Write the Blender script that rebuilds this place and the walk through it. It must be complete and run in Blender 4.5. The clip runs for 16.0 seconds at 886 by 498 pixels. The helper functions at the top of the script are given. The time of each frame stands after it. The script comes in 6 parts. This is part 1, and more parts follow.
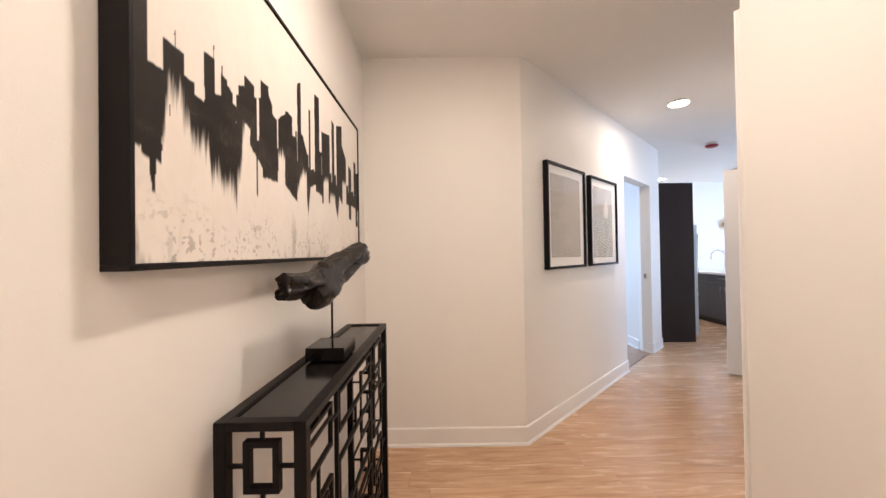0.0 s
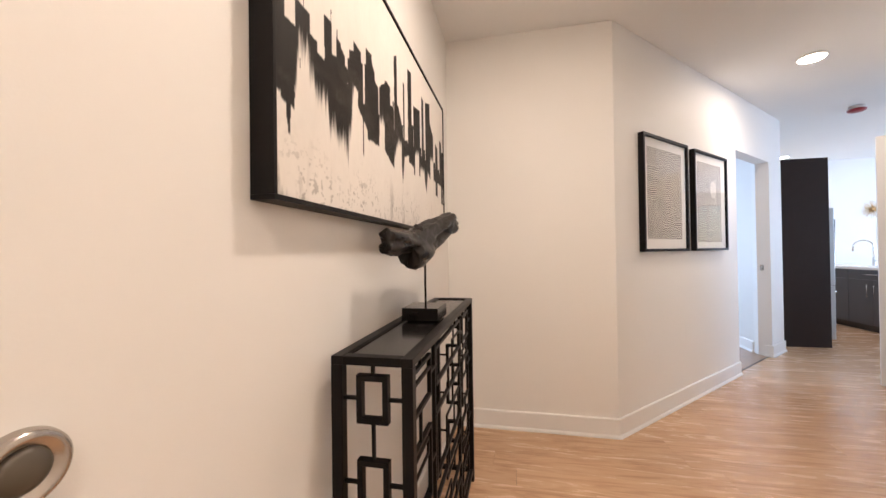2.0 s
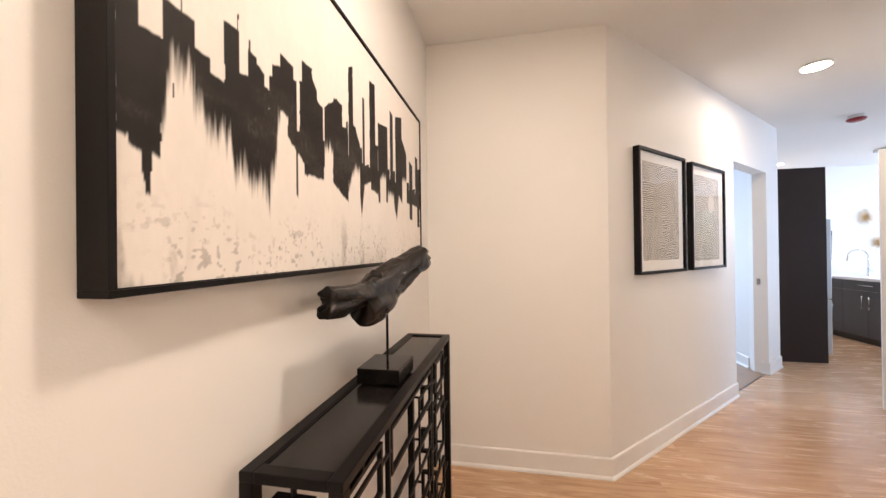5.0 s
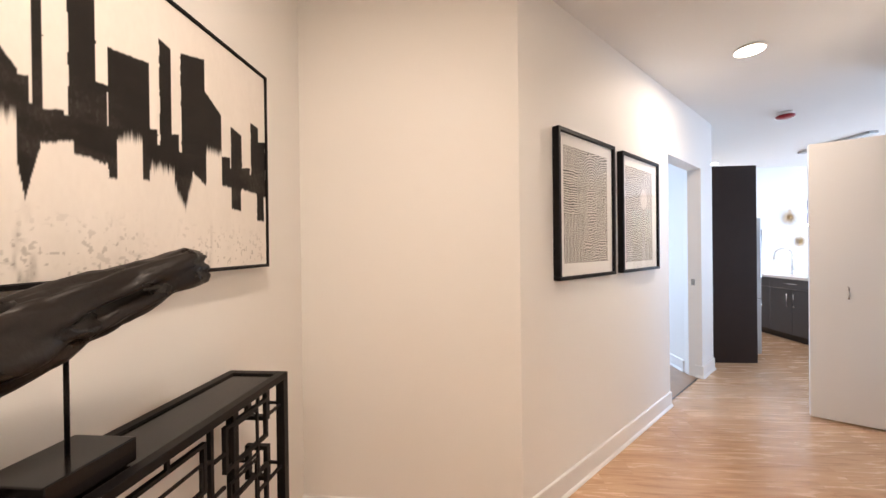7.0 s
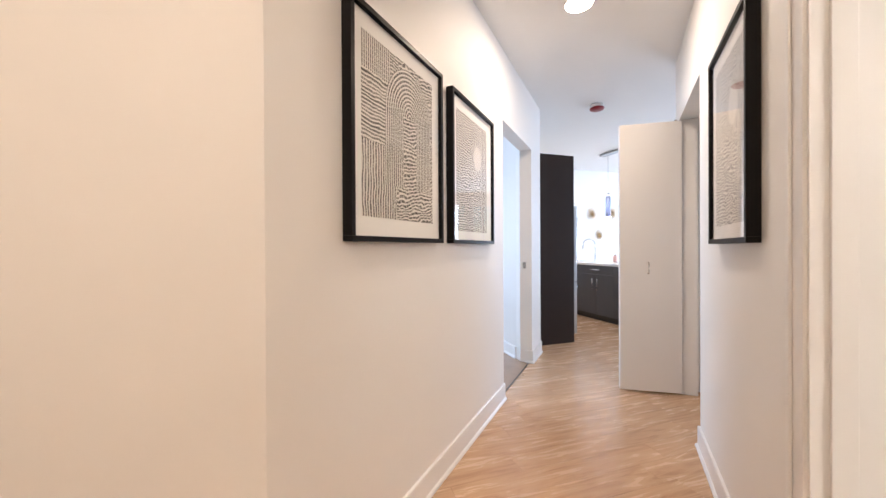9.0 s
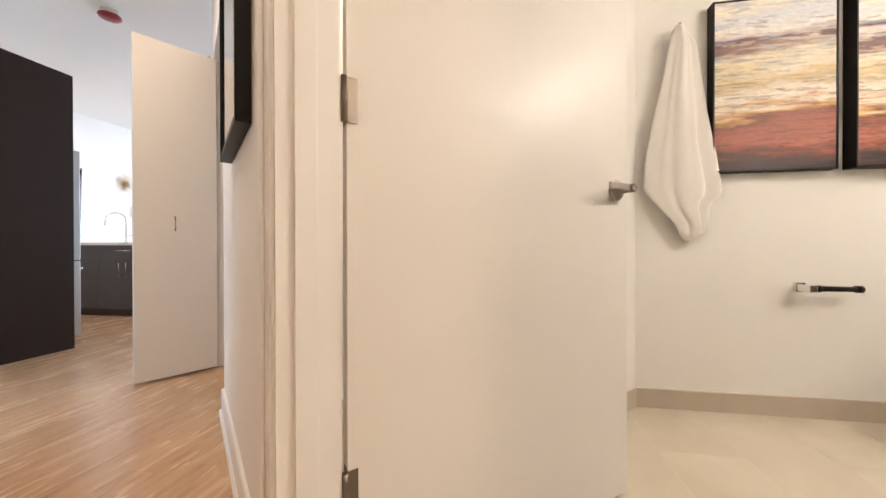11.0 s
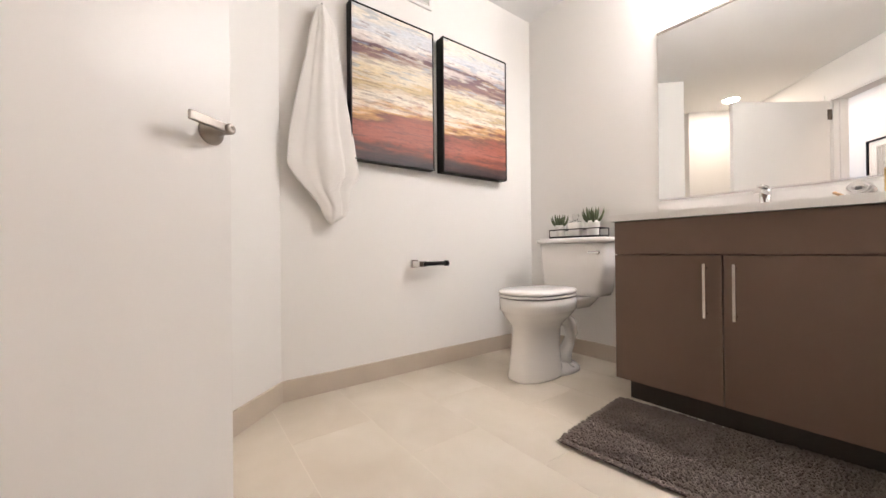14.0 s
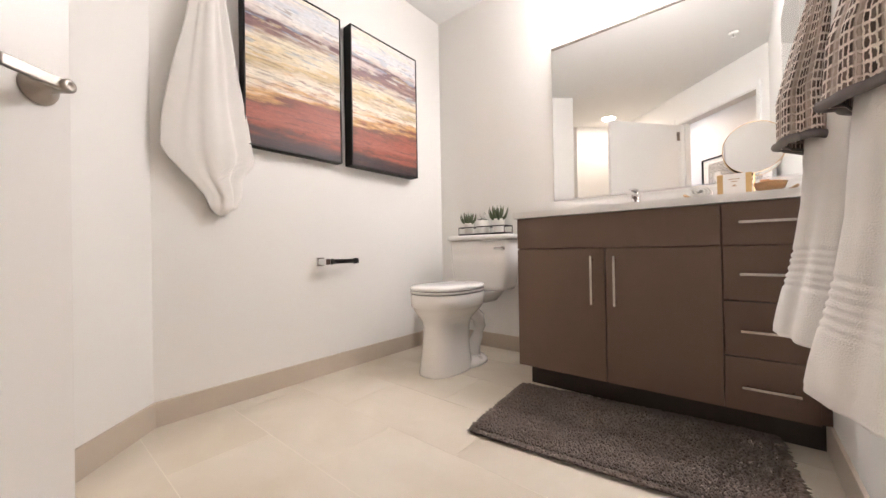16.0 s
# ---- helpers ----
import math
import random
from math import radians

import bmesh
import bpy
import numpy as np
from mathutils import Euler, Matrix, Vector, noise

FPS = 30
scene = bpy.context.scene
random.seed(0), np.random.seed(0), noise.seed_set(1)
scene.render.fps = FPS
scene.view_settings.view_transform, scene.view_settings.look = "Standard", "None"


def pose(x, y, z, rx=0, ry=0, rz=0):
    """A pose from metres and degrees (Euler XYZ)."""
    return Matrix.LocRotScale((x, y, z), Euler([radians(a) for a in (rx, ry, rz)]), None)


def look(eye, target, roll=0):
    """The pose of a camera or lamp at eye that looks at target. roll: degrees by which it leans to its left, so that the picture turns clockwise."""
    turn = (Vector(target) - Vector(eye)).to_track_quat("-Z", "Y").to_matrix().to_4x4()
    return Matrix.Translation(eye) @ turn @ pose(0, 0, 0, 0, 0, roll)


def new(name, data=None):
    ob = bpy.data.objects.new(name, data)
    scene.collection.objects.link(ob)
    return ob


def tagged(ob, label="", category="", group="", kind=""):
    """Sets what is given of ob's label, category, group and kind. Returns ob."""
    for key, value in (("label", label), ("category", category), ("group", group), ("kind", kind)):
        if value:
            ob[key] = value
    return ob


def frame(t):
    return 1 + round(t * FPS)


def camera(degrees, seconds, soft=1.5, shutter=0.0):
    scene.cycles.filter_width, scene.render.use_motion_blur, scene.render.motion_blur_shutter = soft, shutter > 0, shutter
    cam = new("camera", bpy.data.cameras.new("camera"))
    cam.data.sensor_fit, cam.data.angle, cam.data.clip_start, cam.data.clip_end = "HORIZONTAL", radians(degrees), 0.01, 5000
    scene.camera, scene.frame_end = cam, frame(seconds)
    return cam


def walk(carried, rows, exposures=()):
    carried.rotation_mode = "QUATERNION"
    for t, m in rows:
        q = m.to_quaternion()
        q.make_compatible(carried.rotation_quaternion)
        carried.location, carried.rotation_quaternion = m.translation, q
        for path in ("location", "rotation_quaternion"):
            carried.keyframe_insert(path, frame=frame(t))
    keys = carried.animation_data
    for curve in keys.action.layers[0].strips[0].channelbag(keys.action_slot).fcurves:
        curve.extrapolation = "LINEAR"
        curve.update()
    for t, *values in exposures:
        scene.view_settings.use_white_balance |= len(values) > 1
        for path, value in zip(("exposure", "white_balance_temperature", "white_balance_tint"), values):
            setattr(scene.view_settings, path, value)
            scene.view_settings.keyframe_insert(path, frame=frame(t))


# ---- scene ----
cam = camera(102.4, 16.0)
PATH = [
    (0, (0.018, -0.194, 1.334), (0.015, 1.806, 1.355), -0.9),
    (0.5, (0.012, -0.192, 1.319), (0.005, 1.808, 1.339), -0.8),
    (1, (-0.011, -0.193, 1.296), (-0.077, 1.806, 1.316), -0.8),
    (1.5, (-0.038, -0.194, 1.254), (-0.279, 1.791, 1.279), -0.9),
    (2, (-0.052, -0.195, 1.212), (-0.46, 1.763, 1.229), -0.8),
    (2.5, (-0.04, -0.186, 1.209), (-0.498, 1.761, 1.221), -0.7),
    (3, (-0.012, -0.173, 1.248), (-0.482, 1.771, 1.259), -0.7),
    (5.5, (0.005, 0.118, 1.37), (-0.292, 2.095, 1.373), -0.8),
    (6, (0.108, 0.243, 1.37), (-0.104, 2.232, 1.363), -0.9),
    (6.5, (0.258, 0.401, 1.394), (0.078, 2.393, 1.386), -0.8),
    (7, (0.341, 0.536, 1.38), (0.178, 2.529, 1.372), -0.7),
    (7.5, (0.406, 0.768, 1.375), (0.261, 2.763, 1.363), -0.7),
    (8, (0.485, 0.959, 1.345), (0.398, 2.957, 1.335), -0.6),
    (10.3, (1.076, 1.45, 0.928), (2.834, 2.404, 0.922), -0.2),
    (10.5, (1.119, 1.424, 0.907), (2.971, 2.18, 0.899), -0.2),
    (11, (1.178, 1.357, 0.845), (3.149, 1.693, 0.835), -0.1),
    (11.5, (1.236, 1.292, 0.789), (3.236, 1.273, 0.804), -0.6),
    (12, (1.271, 1.224, 0.758), (3.238, 0.863, 0.763), -0.1),
    (12.5, (1.316, 1.18, 0.749), (3.215, 0.555, 0.763), -0.3),
    (13, (1.344, 1.129, 0.735), (3.159, 0.291, 0.748), -0.6),
    (13.5, (1.351, 1.081, 0.708), (3.076, 0.07, 0.724), -0.6),
    (14, (1.361, 1.052, 0.723), (2.975, -0.13, 0.732), -0.6),
    (14.5, (1.346, 1.034, 0.712), (2.866, -0.266, 0.723), -0.5),
    (15, (1.366, 1.014, 0.703), (2.757, -0.423, 0.71), -0.4),
    (15.5, (1.369, 1.015, 0.696), (2.686, -0.49, 0.703), -0.6),
    (16, (1.379, 1.022, 0.695), (2.66, -0.515, 0.705), -1.0),
]
EXPOSURES = [(0.0, 0.10, 6250, 10), (4.2, 0.12, 6350, 10), (5.5, 0.23, 6400, 10), (8.6, 0.25, 6500, 10), (10.3, 0.14, 6800, 10), (11.0, 0.12, 7250, 10), (11.6, 0.10, 7050, 10), (12.2, 0.14, 6650, 10), (13.2, 0.16, 6300, 11), (16.0, 0.22, 6200, 12)]
walk(cam, [(t, look(eye, target, roll)) for t, eye, target, roll in PATH], EXPOSURES)

# ---- world and light ----
world = bpy.data.worlds.new("sky")
scene.world = world
world.use_nodes = True
wn = world.node_tree.nodes
sky = wn.new("ShaderNodeTexSky")
sky.sky_type, sky.sun_disc = "NISHITA", False
sky.sun_elevation, sky.sun_rotation = radians(40), radians(200)
wn["Background"].inputs[1].default_value = 0.15
world.node_tree.links.new(sky.outputs[0], wn["Background"].inputs[0])


def area(name, place, target, w, h, power, colour):
    data = bpy.data.lights.new(name, "AREA")
    data.shape, data.size, data.size_y, data.energy, data.color = "RECTANGLE", w, h, power, colour
    ob = new(name, data)
    ob.matrix_world = look(place, target)
    return ob


WARM = (1.0, 0.80, 0.655)
DAY = (0.54, 0.71, 1.0)
area("window_light", (8.9, 4.62, 1.48), (5.0, 4.62, 1.3), 2.5, 1.75, 205, DAY)
area("bedroom_window_light", (0.6, 7.35, 1.5), (1.2, 4.0, 1.0), 2.0, 1.6, 95, DAY)


# ---- materials ----
def mat(name, colour, rough=0.5, metal=0.0, spec=0.5, emit=0.0, emit_colour=None, var=0.0, var_scale=3.0,
        bump=0.0, bump_scale=200.0, coat=0.0, trans=0.0, ior=1.45, rough_var=0.0):
    m = bpy.data.materials.new(name)
    m.use_nodes = True
    nt = m.node_tree
    b = nt.nodes["Principled BSDF"]
    b.inputs["Base Color"].default_value = (*colour, 1)
    b.inputs["Roughness"].default_value = rough
    b.inputs["Metallic"].default_value = metal
    b.inputs["Specular IOR Level"].default_value = spec
    b.inputs["Coat Weight"].default_value = coat
    b.inputs["Transmission Weight"].default_value = trans
    b.inputs["IOR"].default_value = ior
    if emit:
        b.inputs["Emission Color"].default_value = (*(emit_colour or colour), 1)
        b.inputs["Emission Strength"].default_value = emit
    tc = nt.nodes.new("ShaderNodeTexCoord")
    if var:
        n1 = nt.nodes.new("ShaderNodeTexNoise")
        n1.inputs["Scale"].default_value, n1.inputs["Detail"].default_value = var_scale, 6
        nt.links.new(tc.outputs["Object"], n1.inputs["Vector"])
        mix = nt.nodes.new("ShaderNodeMix")
        mix.data_type = "RGBA"
        mix.inputs["A"].default_value = (*[c * (1 - var) for c in colour], 1)
        mix.inputs["B"].default_value = (*[min(1, c * (1 + var)) for c in colour], 1)
        nt.links.new(n1.outputs["Fac"], mix.inputs["Factor"])
        nt.links.new(mix.outputs["Result"], b.inputs["Base Color"])
        if rough_var:
            rm = nt.nodes.new("ShaderNodeMapRange")
            rm.inputs["To Min"].default_value, rm.inputs["To Max"].default_value = rough - rough_var, rough + rough_var
            nt.links.new(n1.outputs["Fac"], rm.inputs["Value"])
            nt.links.new(rm.outputs["Result"], b.inputs["Roughness"])
    if bump:
        n2 = nt.nodes.new("ShaderNodeTexNoise")
        n2.inputs["Scale"].default_value, n2.inputs["Detail"].default_value = bump_scale, 4
        nt.links.new(tc.outputs["Object"], n2.inputs["Vector"])
        bp = nt.nodes.new("ShaderNodeBump")
        bp.inputs["Strength"].default_value, bp.inputs["Distance"].default_value = bump, 0.002
        nt.links.new(n2.outputs["Fac"], bp.inputs["Height"])
        nt.links.new(bp.outputs["Normal"], b.inputs["Normal"])
    return m


M_WALL = mat("wall_paint", (0.83, 0.815, 0.785), 0.55, var=0.015, var_scale=1.3, bump=0.12, bump_scale=260)
M_CEIL = mat("ceiling_paint", (0.83, 0.825, 0.81), 0.8, bump=0.1, bump_scale=200, var=0.01)
M_TRIM = mat("trim_paint", (0.82, 0.81, 0.79), 0.3, var=0.01, bump=0.03, bump_scale=80)
M_DOOR = mat("door_paint", (0.80, 0.78, 0.75), 0.33, spec=0.36, var=0.012, bump=0.05, bump_scale=120)
M_BLACK = mat("black_lacquer", (0.0065, 0.0052, 0.0052), 0.4, spec=0.18, var=0.3, var_scale=20, bump=0.08, bump_scale=60)
M_BLACKF = mat("black_frame_wood", (0.007, 0.006, 0.006), 0.45, spec=0.2, bump=0.1, bump_scale=90)
M_DARKWOOD = mat("dark_laminate", (0.027, 0.018, 0.0155), 0.5, spec=0.22, var=0.12, var_scale=8, bump=0.06, bump_scale=90)
M_GREYCAB = mat("charcoal_cabinet", (0.075, 0.072, 0.075), 0.45, var=0.06, var_scale=6)
M_VANITY = mat("brown_laminate", (0.136, 0.088, 0.064), 0.46, spec=0.3, var=0.06, var_scale=10, bump=0.06, bump_scale=140)
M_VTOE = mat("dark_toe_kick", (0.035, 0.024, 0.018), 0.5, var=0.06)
M_QUARTZ = mat("white_quartz", (0.80, 0.78, 0.75), 0.22, var=0.02, var_scale=30)
M_PORC = mat("porcelain", (0.82, 0.80, 0.77), 0.08, coat=0.3)
M_NICKEL = mat("satin_nickel", (0.50, 0.46, 0.42), 0.24, metal=1.0)
M_CHROME = mat("chrome", (0.80, 0.80, 0.80), 0.08, metal=1.0)
M_MIRROR = mat("mirror_glass", (0.90, 0.91, 0.90), 0.005, metal=1.0)
M_TOWEL = mat("white_terry", (0.80, 0.775, 0.74), 0.95, spec=0.1, var=0.03, var_scale=40, bump=0.9, bump_scale=420)
M_STEEL = mat("stainless", (0.42, 0.43, 0.44), 0.35, metal=1.0)
M_CARPET = mat("bedroom_laminate", (0.34, 0.22, 0.14), 0.3, var=0.25, var_scale=9, bump=0.1, bump_scale=40)
M_LED = mat("led_lens", (1, 0.93, 0.84), 0.5, emit=30.0, emit_colour=(1, 0.84, 0.66))
M_RED = mat("red_plastic", (0.27, 0.02, 0.028), 0.35)
M_WHITEP = mat("white_plastic", (0.78, 0.77, 0.75), 0.35)
M_GOLD = mat("brushed_gold", (0.62, 0.42, 0.20), 0.3, metal=1.0)
M_MAT = mat("picture_mat", (0.80, 0.775, 0.73), 0.8)
M_TILEBASE = mat("tile_skirting", (0.53, 0.455, 0.37), 0.38, var=0.10, var_scale=5, bump=0.1, bump_scale=60)
M_GROUT = mat("grout", (0.74, 0.68, 0.58), 0.8, var=0.05)


# ---- builders ----
def part(name, bm, material, parent, label=""):
    me = bpy.data.meshes.new(name)
    bm.normal_update()
    bm.to_mesh(me)
    bm.free()
    me.materials.append(material)
    ob = new(name, me)
    ob.parent = parent
    if label:
        ob["label"] = label
    return ob


def thing(name, x, y, z=0.0, rz=0.0, label="", category="", group="", kind=""):
    ob = new(name)
    ob.empty_display_size = 0.1
    ob.matrix_world = pose(x, y, z, 0, 0, rz)
    return tagged(ob, label, category, group, kind)


def box(bm, lo, hi, bevel=0.0):
    g = bmesh.ops.create_cube(bm, size=1.0)
    vs = g["verts"]
    c = [(a + b) / 2 for a, b in zip(lo, hi)]
    d = [abs(b - a) for a, b in zip(lo, hi)]
    for v in vs:
        v.co = Vector([v.co[k] * d[k] + c[k] for k in range(3)])
    if bevel:
        es = list({e for v in vs for e in v.link_edges})
        bmesh.ops.bevel(bm, geom=es, offset=bevel, segments=2, affect="EDGES", profile=0.6)
    return bm


def boxpart(name, lo, hi, material, parent, bevel=0.0, label=""):
    return part(name, box(bmesh.new(), lo, hi, bevel), material, parent, label)


def prism(bm, poly, z0, z1):
    lo = [bm.verts.new((x, y, z0)) for x, y in poly]
    hi = [bm.verts.new((x, y, z1)) for x, y in poly]
    n = len(poly)
    bm.faces.new(lo[::-1])
    bm.faces.new(hi)
    for k in range(n):
        bm.faces.new((lo[k], lo[(k + 1) % n], hi[(k + 1) % n], hi[k]))
    return bm


def structure(name, bm, material, label, category):
    bmesh.ops.recalc_face_normals(bm, faces=bm.faces)
    ob = part(name, bm, material, None)
    return tagged(ob, label, category, "", "structure")


def cyl(bm, p0, p1, r0, r1=None, n=20, caps=True):
    p0, p1 = Vector(p0), Vector(p1)
    r1 = r0 if r1 is None else r1
    q = (p1 - p0).to_track_quat("Z", "Y")
    rings = []
    for p, r in ((p0, r0), (p1, r1)):
        rings.append([bm.verts.new(p + q @ Vector((r * math.cos(6.28318 * k / n), r * math.sin(6.28318 * k / n), 0))) for k in range(n)])
    for k in range(n):
        f = bm.faces.new((rings[0][k], rings[0][(k + 1) % n], rings[1][(k + 1) % n], rings[1][k]))
        f.smooth = True
    if caps:
        bm.faces.new(rings[0][::-1])
        bm.faces.new(rings[1])
    return bm


def lathe(bm, profile, n=28, axis=None):
    """profile: (radius, height) pairs, from bottom to top, about z."""
    rings = []
    for r, h in profile:
        rings.append([bm.verts.new((r * math.cos(2 * math.pi * k / n), r * math.sin(2 * math.pi * k / n), h)) for k in range(n)])
    for a, b in zip(rings, rings[1:]):
        for k in range(n):
            f = bm.faces.new((a[k], a[(k + 1) % n], b[(k + 1) % n], b[k]))
            f.smooth = True
    if profile[0][0] > 1e-5:
        bm.faces.new(rings[0][::-1])
    if profile[-1][0] > 1e-5:
        bm.faces.new(rings[-1])
    bmesh.ops.remove_doubles(bm, verts=bm.verts, dist=1e-6)
    if axis is not None:
        q = Vector(axis).to_track_quat("Z", "Y").to_matrix().to_4x4()
        bmesh.ops.transform(bm, matrix=q, verts=bm.verts)
    return bm


def tube(bm, pts, r, n=10):
    pts = [Vector(p) for p in pts]
    rings = []
    for i, p in enumerate(pts):
        d = (pts[min(i + 1, len(pts) - 1)] - pts[max(i - 1, 0)]).normalized()
        q = d.to_track_quat("Z", "Y")
        rr = r[i] if isinstance(r, (list, tuple)) else r
        rings.append([bm.verts.new(p + q @ Vector((rr * math.cos(2 * math.pi * k / n), rr * math.sin(2 * math.pi * k / n), 0))) for k in range(n)])
    for a, b in zip(rings, rings[1:]):
        for k in range(n):
            f = bm.faces.new((a[k], a[(k + 1) % n], b[(k + 1) % n], b[k]))
            f.smooth = True
    bm.faces.new(rings[0][::-1])
    bm.faces.new(rings[-1])
    bmesh.ops.recalc_face_normals(bm, faces=bm.faces)
    return bm


def sweep(name, path, section, material, parent, closed=False):
    """A moulding: section (out, up) pairs swept along a floor path, with the room on the left of the path."""
    bm = bmesh.new()
    n = len(path)
    rows = []
    for i, p in enumerate(path):
        p = Vector(p)
        a = (p - Vector(path[i - 1])).normalized() if i else None
        b = (Vector(path[i + 1]) - p).normalized() if i < n - 1 else None
        a, b = a or b, b or a
        na, nb = Vector((-a.y, a.x)), Vector((-b.y, b.x))
        m = (na + nb).normalized()
        m = m / max(0.3, m.dot(na))
        rows.append([bm.verts.new((p.x + m.x * o, p.y + m.y * o, u)) for o, u in section])
    k = len(section)
    for a, b in zip(rows, rows[1:]):
        for j in range(k):
            bm.faces.new((a[j], a[(j + 1) % k], b[(j + 1) % k], b[j]))
    bm.faces.new(rows[0])
    bm.faces.new(rows[-1][::-1])
    return structure(name, bm, material, "white painted skirting board along the foot of the wall", "baseboard")


# ---- plan ----
CEIL, BCEIL = 2.704, 2.51
AX, AY, R2 = 0.572, 2.288, math.sqrt(0.5)


def P(s, n):
    """Hall coordinates: s along the slanting hall, n to its right from the left wall."""
    return (AX + (s + n) * R2, AY + (s - n) * R2)


LEFT_X, RIGHT_X = -0.53, 1.10
HALL_W, WALL_IN = 1.225, 1.345
DOOR_A, DOOR_B, DOOR_H = -0.425, 0.545, 2.16       # bathroom opening along the hall
OPEN_A, OPEN_B, OPEN_H = 2.05, 3.00, 2.158        # opening to the bedroom
CLO_A, CLO_B, CLO_H = 1.90, 2.76, 2.17            # closet opening
BX0, BX1, BY0 = 1.155, 3.21, -1.165               # bathroom walls
NORTH_Y, EAST_X, SOUTH_Y = 7.15, 9.0, P(2.95, HALL_W)[1]

W = lambda name, poly, z0=0.0, z1=CEIL, label="off-white painted plaster wall": structure(
    name, prism(bmesh.new(), poly, z0, z1), M_WALL, label, "wall")

W("wall_west", [(LEFT_X - 0.12, -1.5), (LEFT_X, -1.5), (LEFT_X, AY), (LEFT_X, AY + 0.12), (LEFT_X - 0.12, AY + 0.12)])
W("wall_foyer_end", [(LEFT_X, AY), (AX, AY), (AX - 0.05, AY + 0.12), (LEFT_X, AY + 0.12)])
hall_left = prism(bmesh.new(), [(AX, AY), P(OPEN_A, 0), P(OPEN_A, -0.12), (AX - 0.05, AY + 0.12)], 0, CEIL)
prism(hall_left, [P(OPEN_A, 0), P(OPEN_B, 0), P(OPEN_B, -0.12), P(OPEN_A, -0.12)], OPEN_H, CEIL)
prism(hall_left, [P(OPEN_B, 0), P(3.42, 0), (P(3.42, 0)[0], NORTH_Y), (2.62, NORTH_Y), (2.62, P(OPEN_B, -0.12)[1] + 0.10), P(OPEN_B, -0.12)], 0, CEIL)
structure("wall_hall_left", hall_left, M_WALL, "off-white painted hall wall with a plain doorway", "wall")
W("wall_south", [(LEFT_X - 0.12, -1.62), (RIGHT_X + 0.1, -1.62), (RIGHT_X + 0.1, -1.5), (LEFT_X - 0.12, -1.5)])

K0 = (RIGHT_X, AY - (HALL_W / R2 - (RIGHT_X - AX)))            # outer corner of foyer and hall
K1 = (BX0, AY - (WALL_IN / R2 - (BX0 - AX)))
W("wall_foyer_right", [(RIGHT_X, -1.5), (BX0, -1.5), K1, K0])
hall_right = prism(bmesh.new(), [K0, K1, P(DOOR_A, WALL_IN), P(DOOR_A, HALL_W)], 0, CEIL)
prism(hall_right, [P(DOOR_A, HALL_W), P(DOOR_A, WALL_IN), P(DOOR_B, WALL_IN), P(DOOR_B, HALL_W)], DOOR_H, CEIL)
prism(hall_right, [P(DOOR_B, HALL_W), P(DOOR_B, WALL_IN), P(CLO_A, WALL_IN), P(CLO_A, HALL_W)], 0, CEIL)
prism(hall_right, [P(CLO_A, HALL_W), P(CLO_A, WALL_IN), P(CLO_B, WALL_IN), P(CLO_B, HALL_W)], CLO_H, CEIL)
prism(hall_right, [P(CLO_B, HALL_W), P(CLO_B, WALL_IN), P(2.95, WALL_IN), P(2.95, HALL_W)], 0, CEIL)
structure("wall_hall_right", hall_right, M_WALL, "off-white painted hall wall with door and closet openings", "wall")

# bathroom shell
CORNER = (BX1, 0.67)
NOOK = (2.90, 0.98)
W("wall_bath_back", [(BX0 - 0.105, BY0 - 0.12), (BX1 + 0.12, BY0 - 0.12), (BX1 + 0.12, BY0), (BX0 - 0.105, BY0)])
W("wall_bath_side", [(BX1, BY0), (BX1 + 0.12, BY0), (BX1 + 0.12, CORNER[1] + 0.05), CORNER])
NOOK_END = (NOOK[0] + 0.85, NOOK[1] + 0.85)
W("wall_bath_slant", [CORNER, (BX1 + 0.12, CORNER[1] + 0.05), (NOOK[0] + 0.12, NOOK[1] - 0.0), (NOOK_END[0] + 0.12, NOOK_END[1]), NOOK_END, NOOK])
NE = (P(1.75, WALL_IN))
W("wall_nook_end", [NE, NOOK_END, (NOOK_END[0] + 0.1, NOOK_END[1] + 0.1), (NE[0] + 0.1, NE[1] + 0.1)])

# kitchen and living space
W("wall_north", [(2.62, NORTH_Y), (EAST_X, NORTH_Y), (EAST_X, NORTH_Y + 0.12), (2.62, NORTH_Y + 0.12)])
W("wall_kitchen_south", [P(2.95, HALL_W), (EAST_X, SOUTH_Y), (EAST_X, SOUTH_Y - 0.12), P(2.95, WALL_IN)])
east = bmesh.new()
for a, b, openings in ((SOUTH_Y, 3.3, False), (3.3, 6.2, True), (6.2, 6.35, False), (6.35, 7.05, True), (7.05, NORTH_Y, False)):
    strip = [(EAST_X, a), (EAST_X + 0.12, a), (EAST_X + 0.12, b), (EAST_X, b)]
    if openings:
        prism(east, strip, 0, 0.55)
        prism(east, strip, 2.4, CEIL)
    else:
        prism(east, strip, 0, CEIL)
structure("wall_east", east, M_WALL, "white living room wall with two windows", "wall")
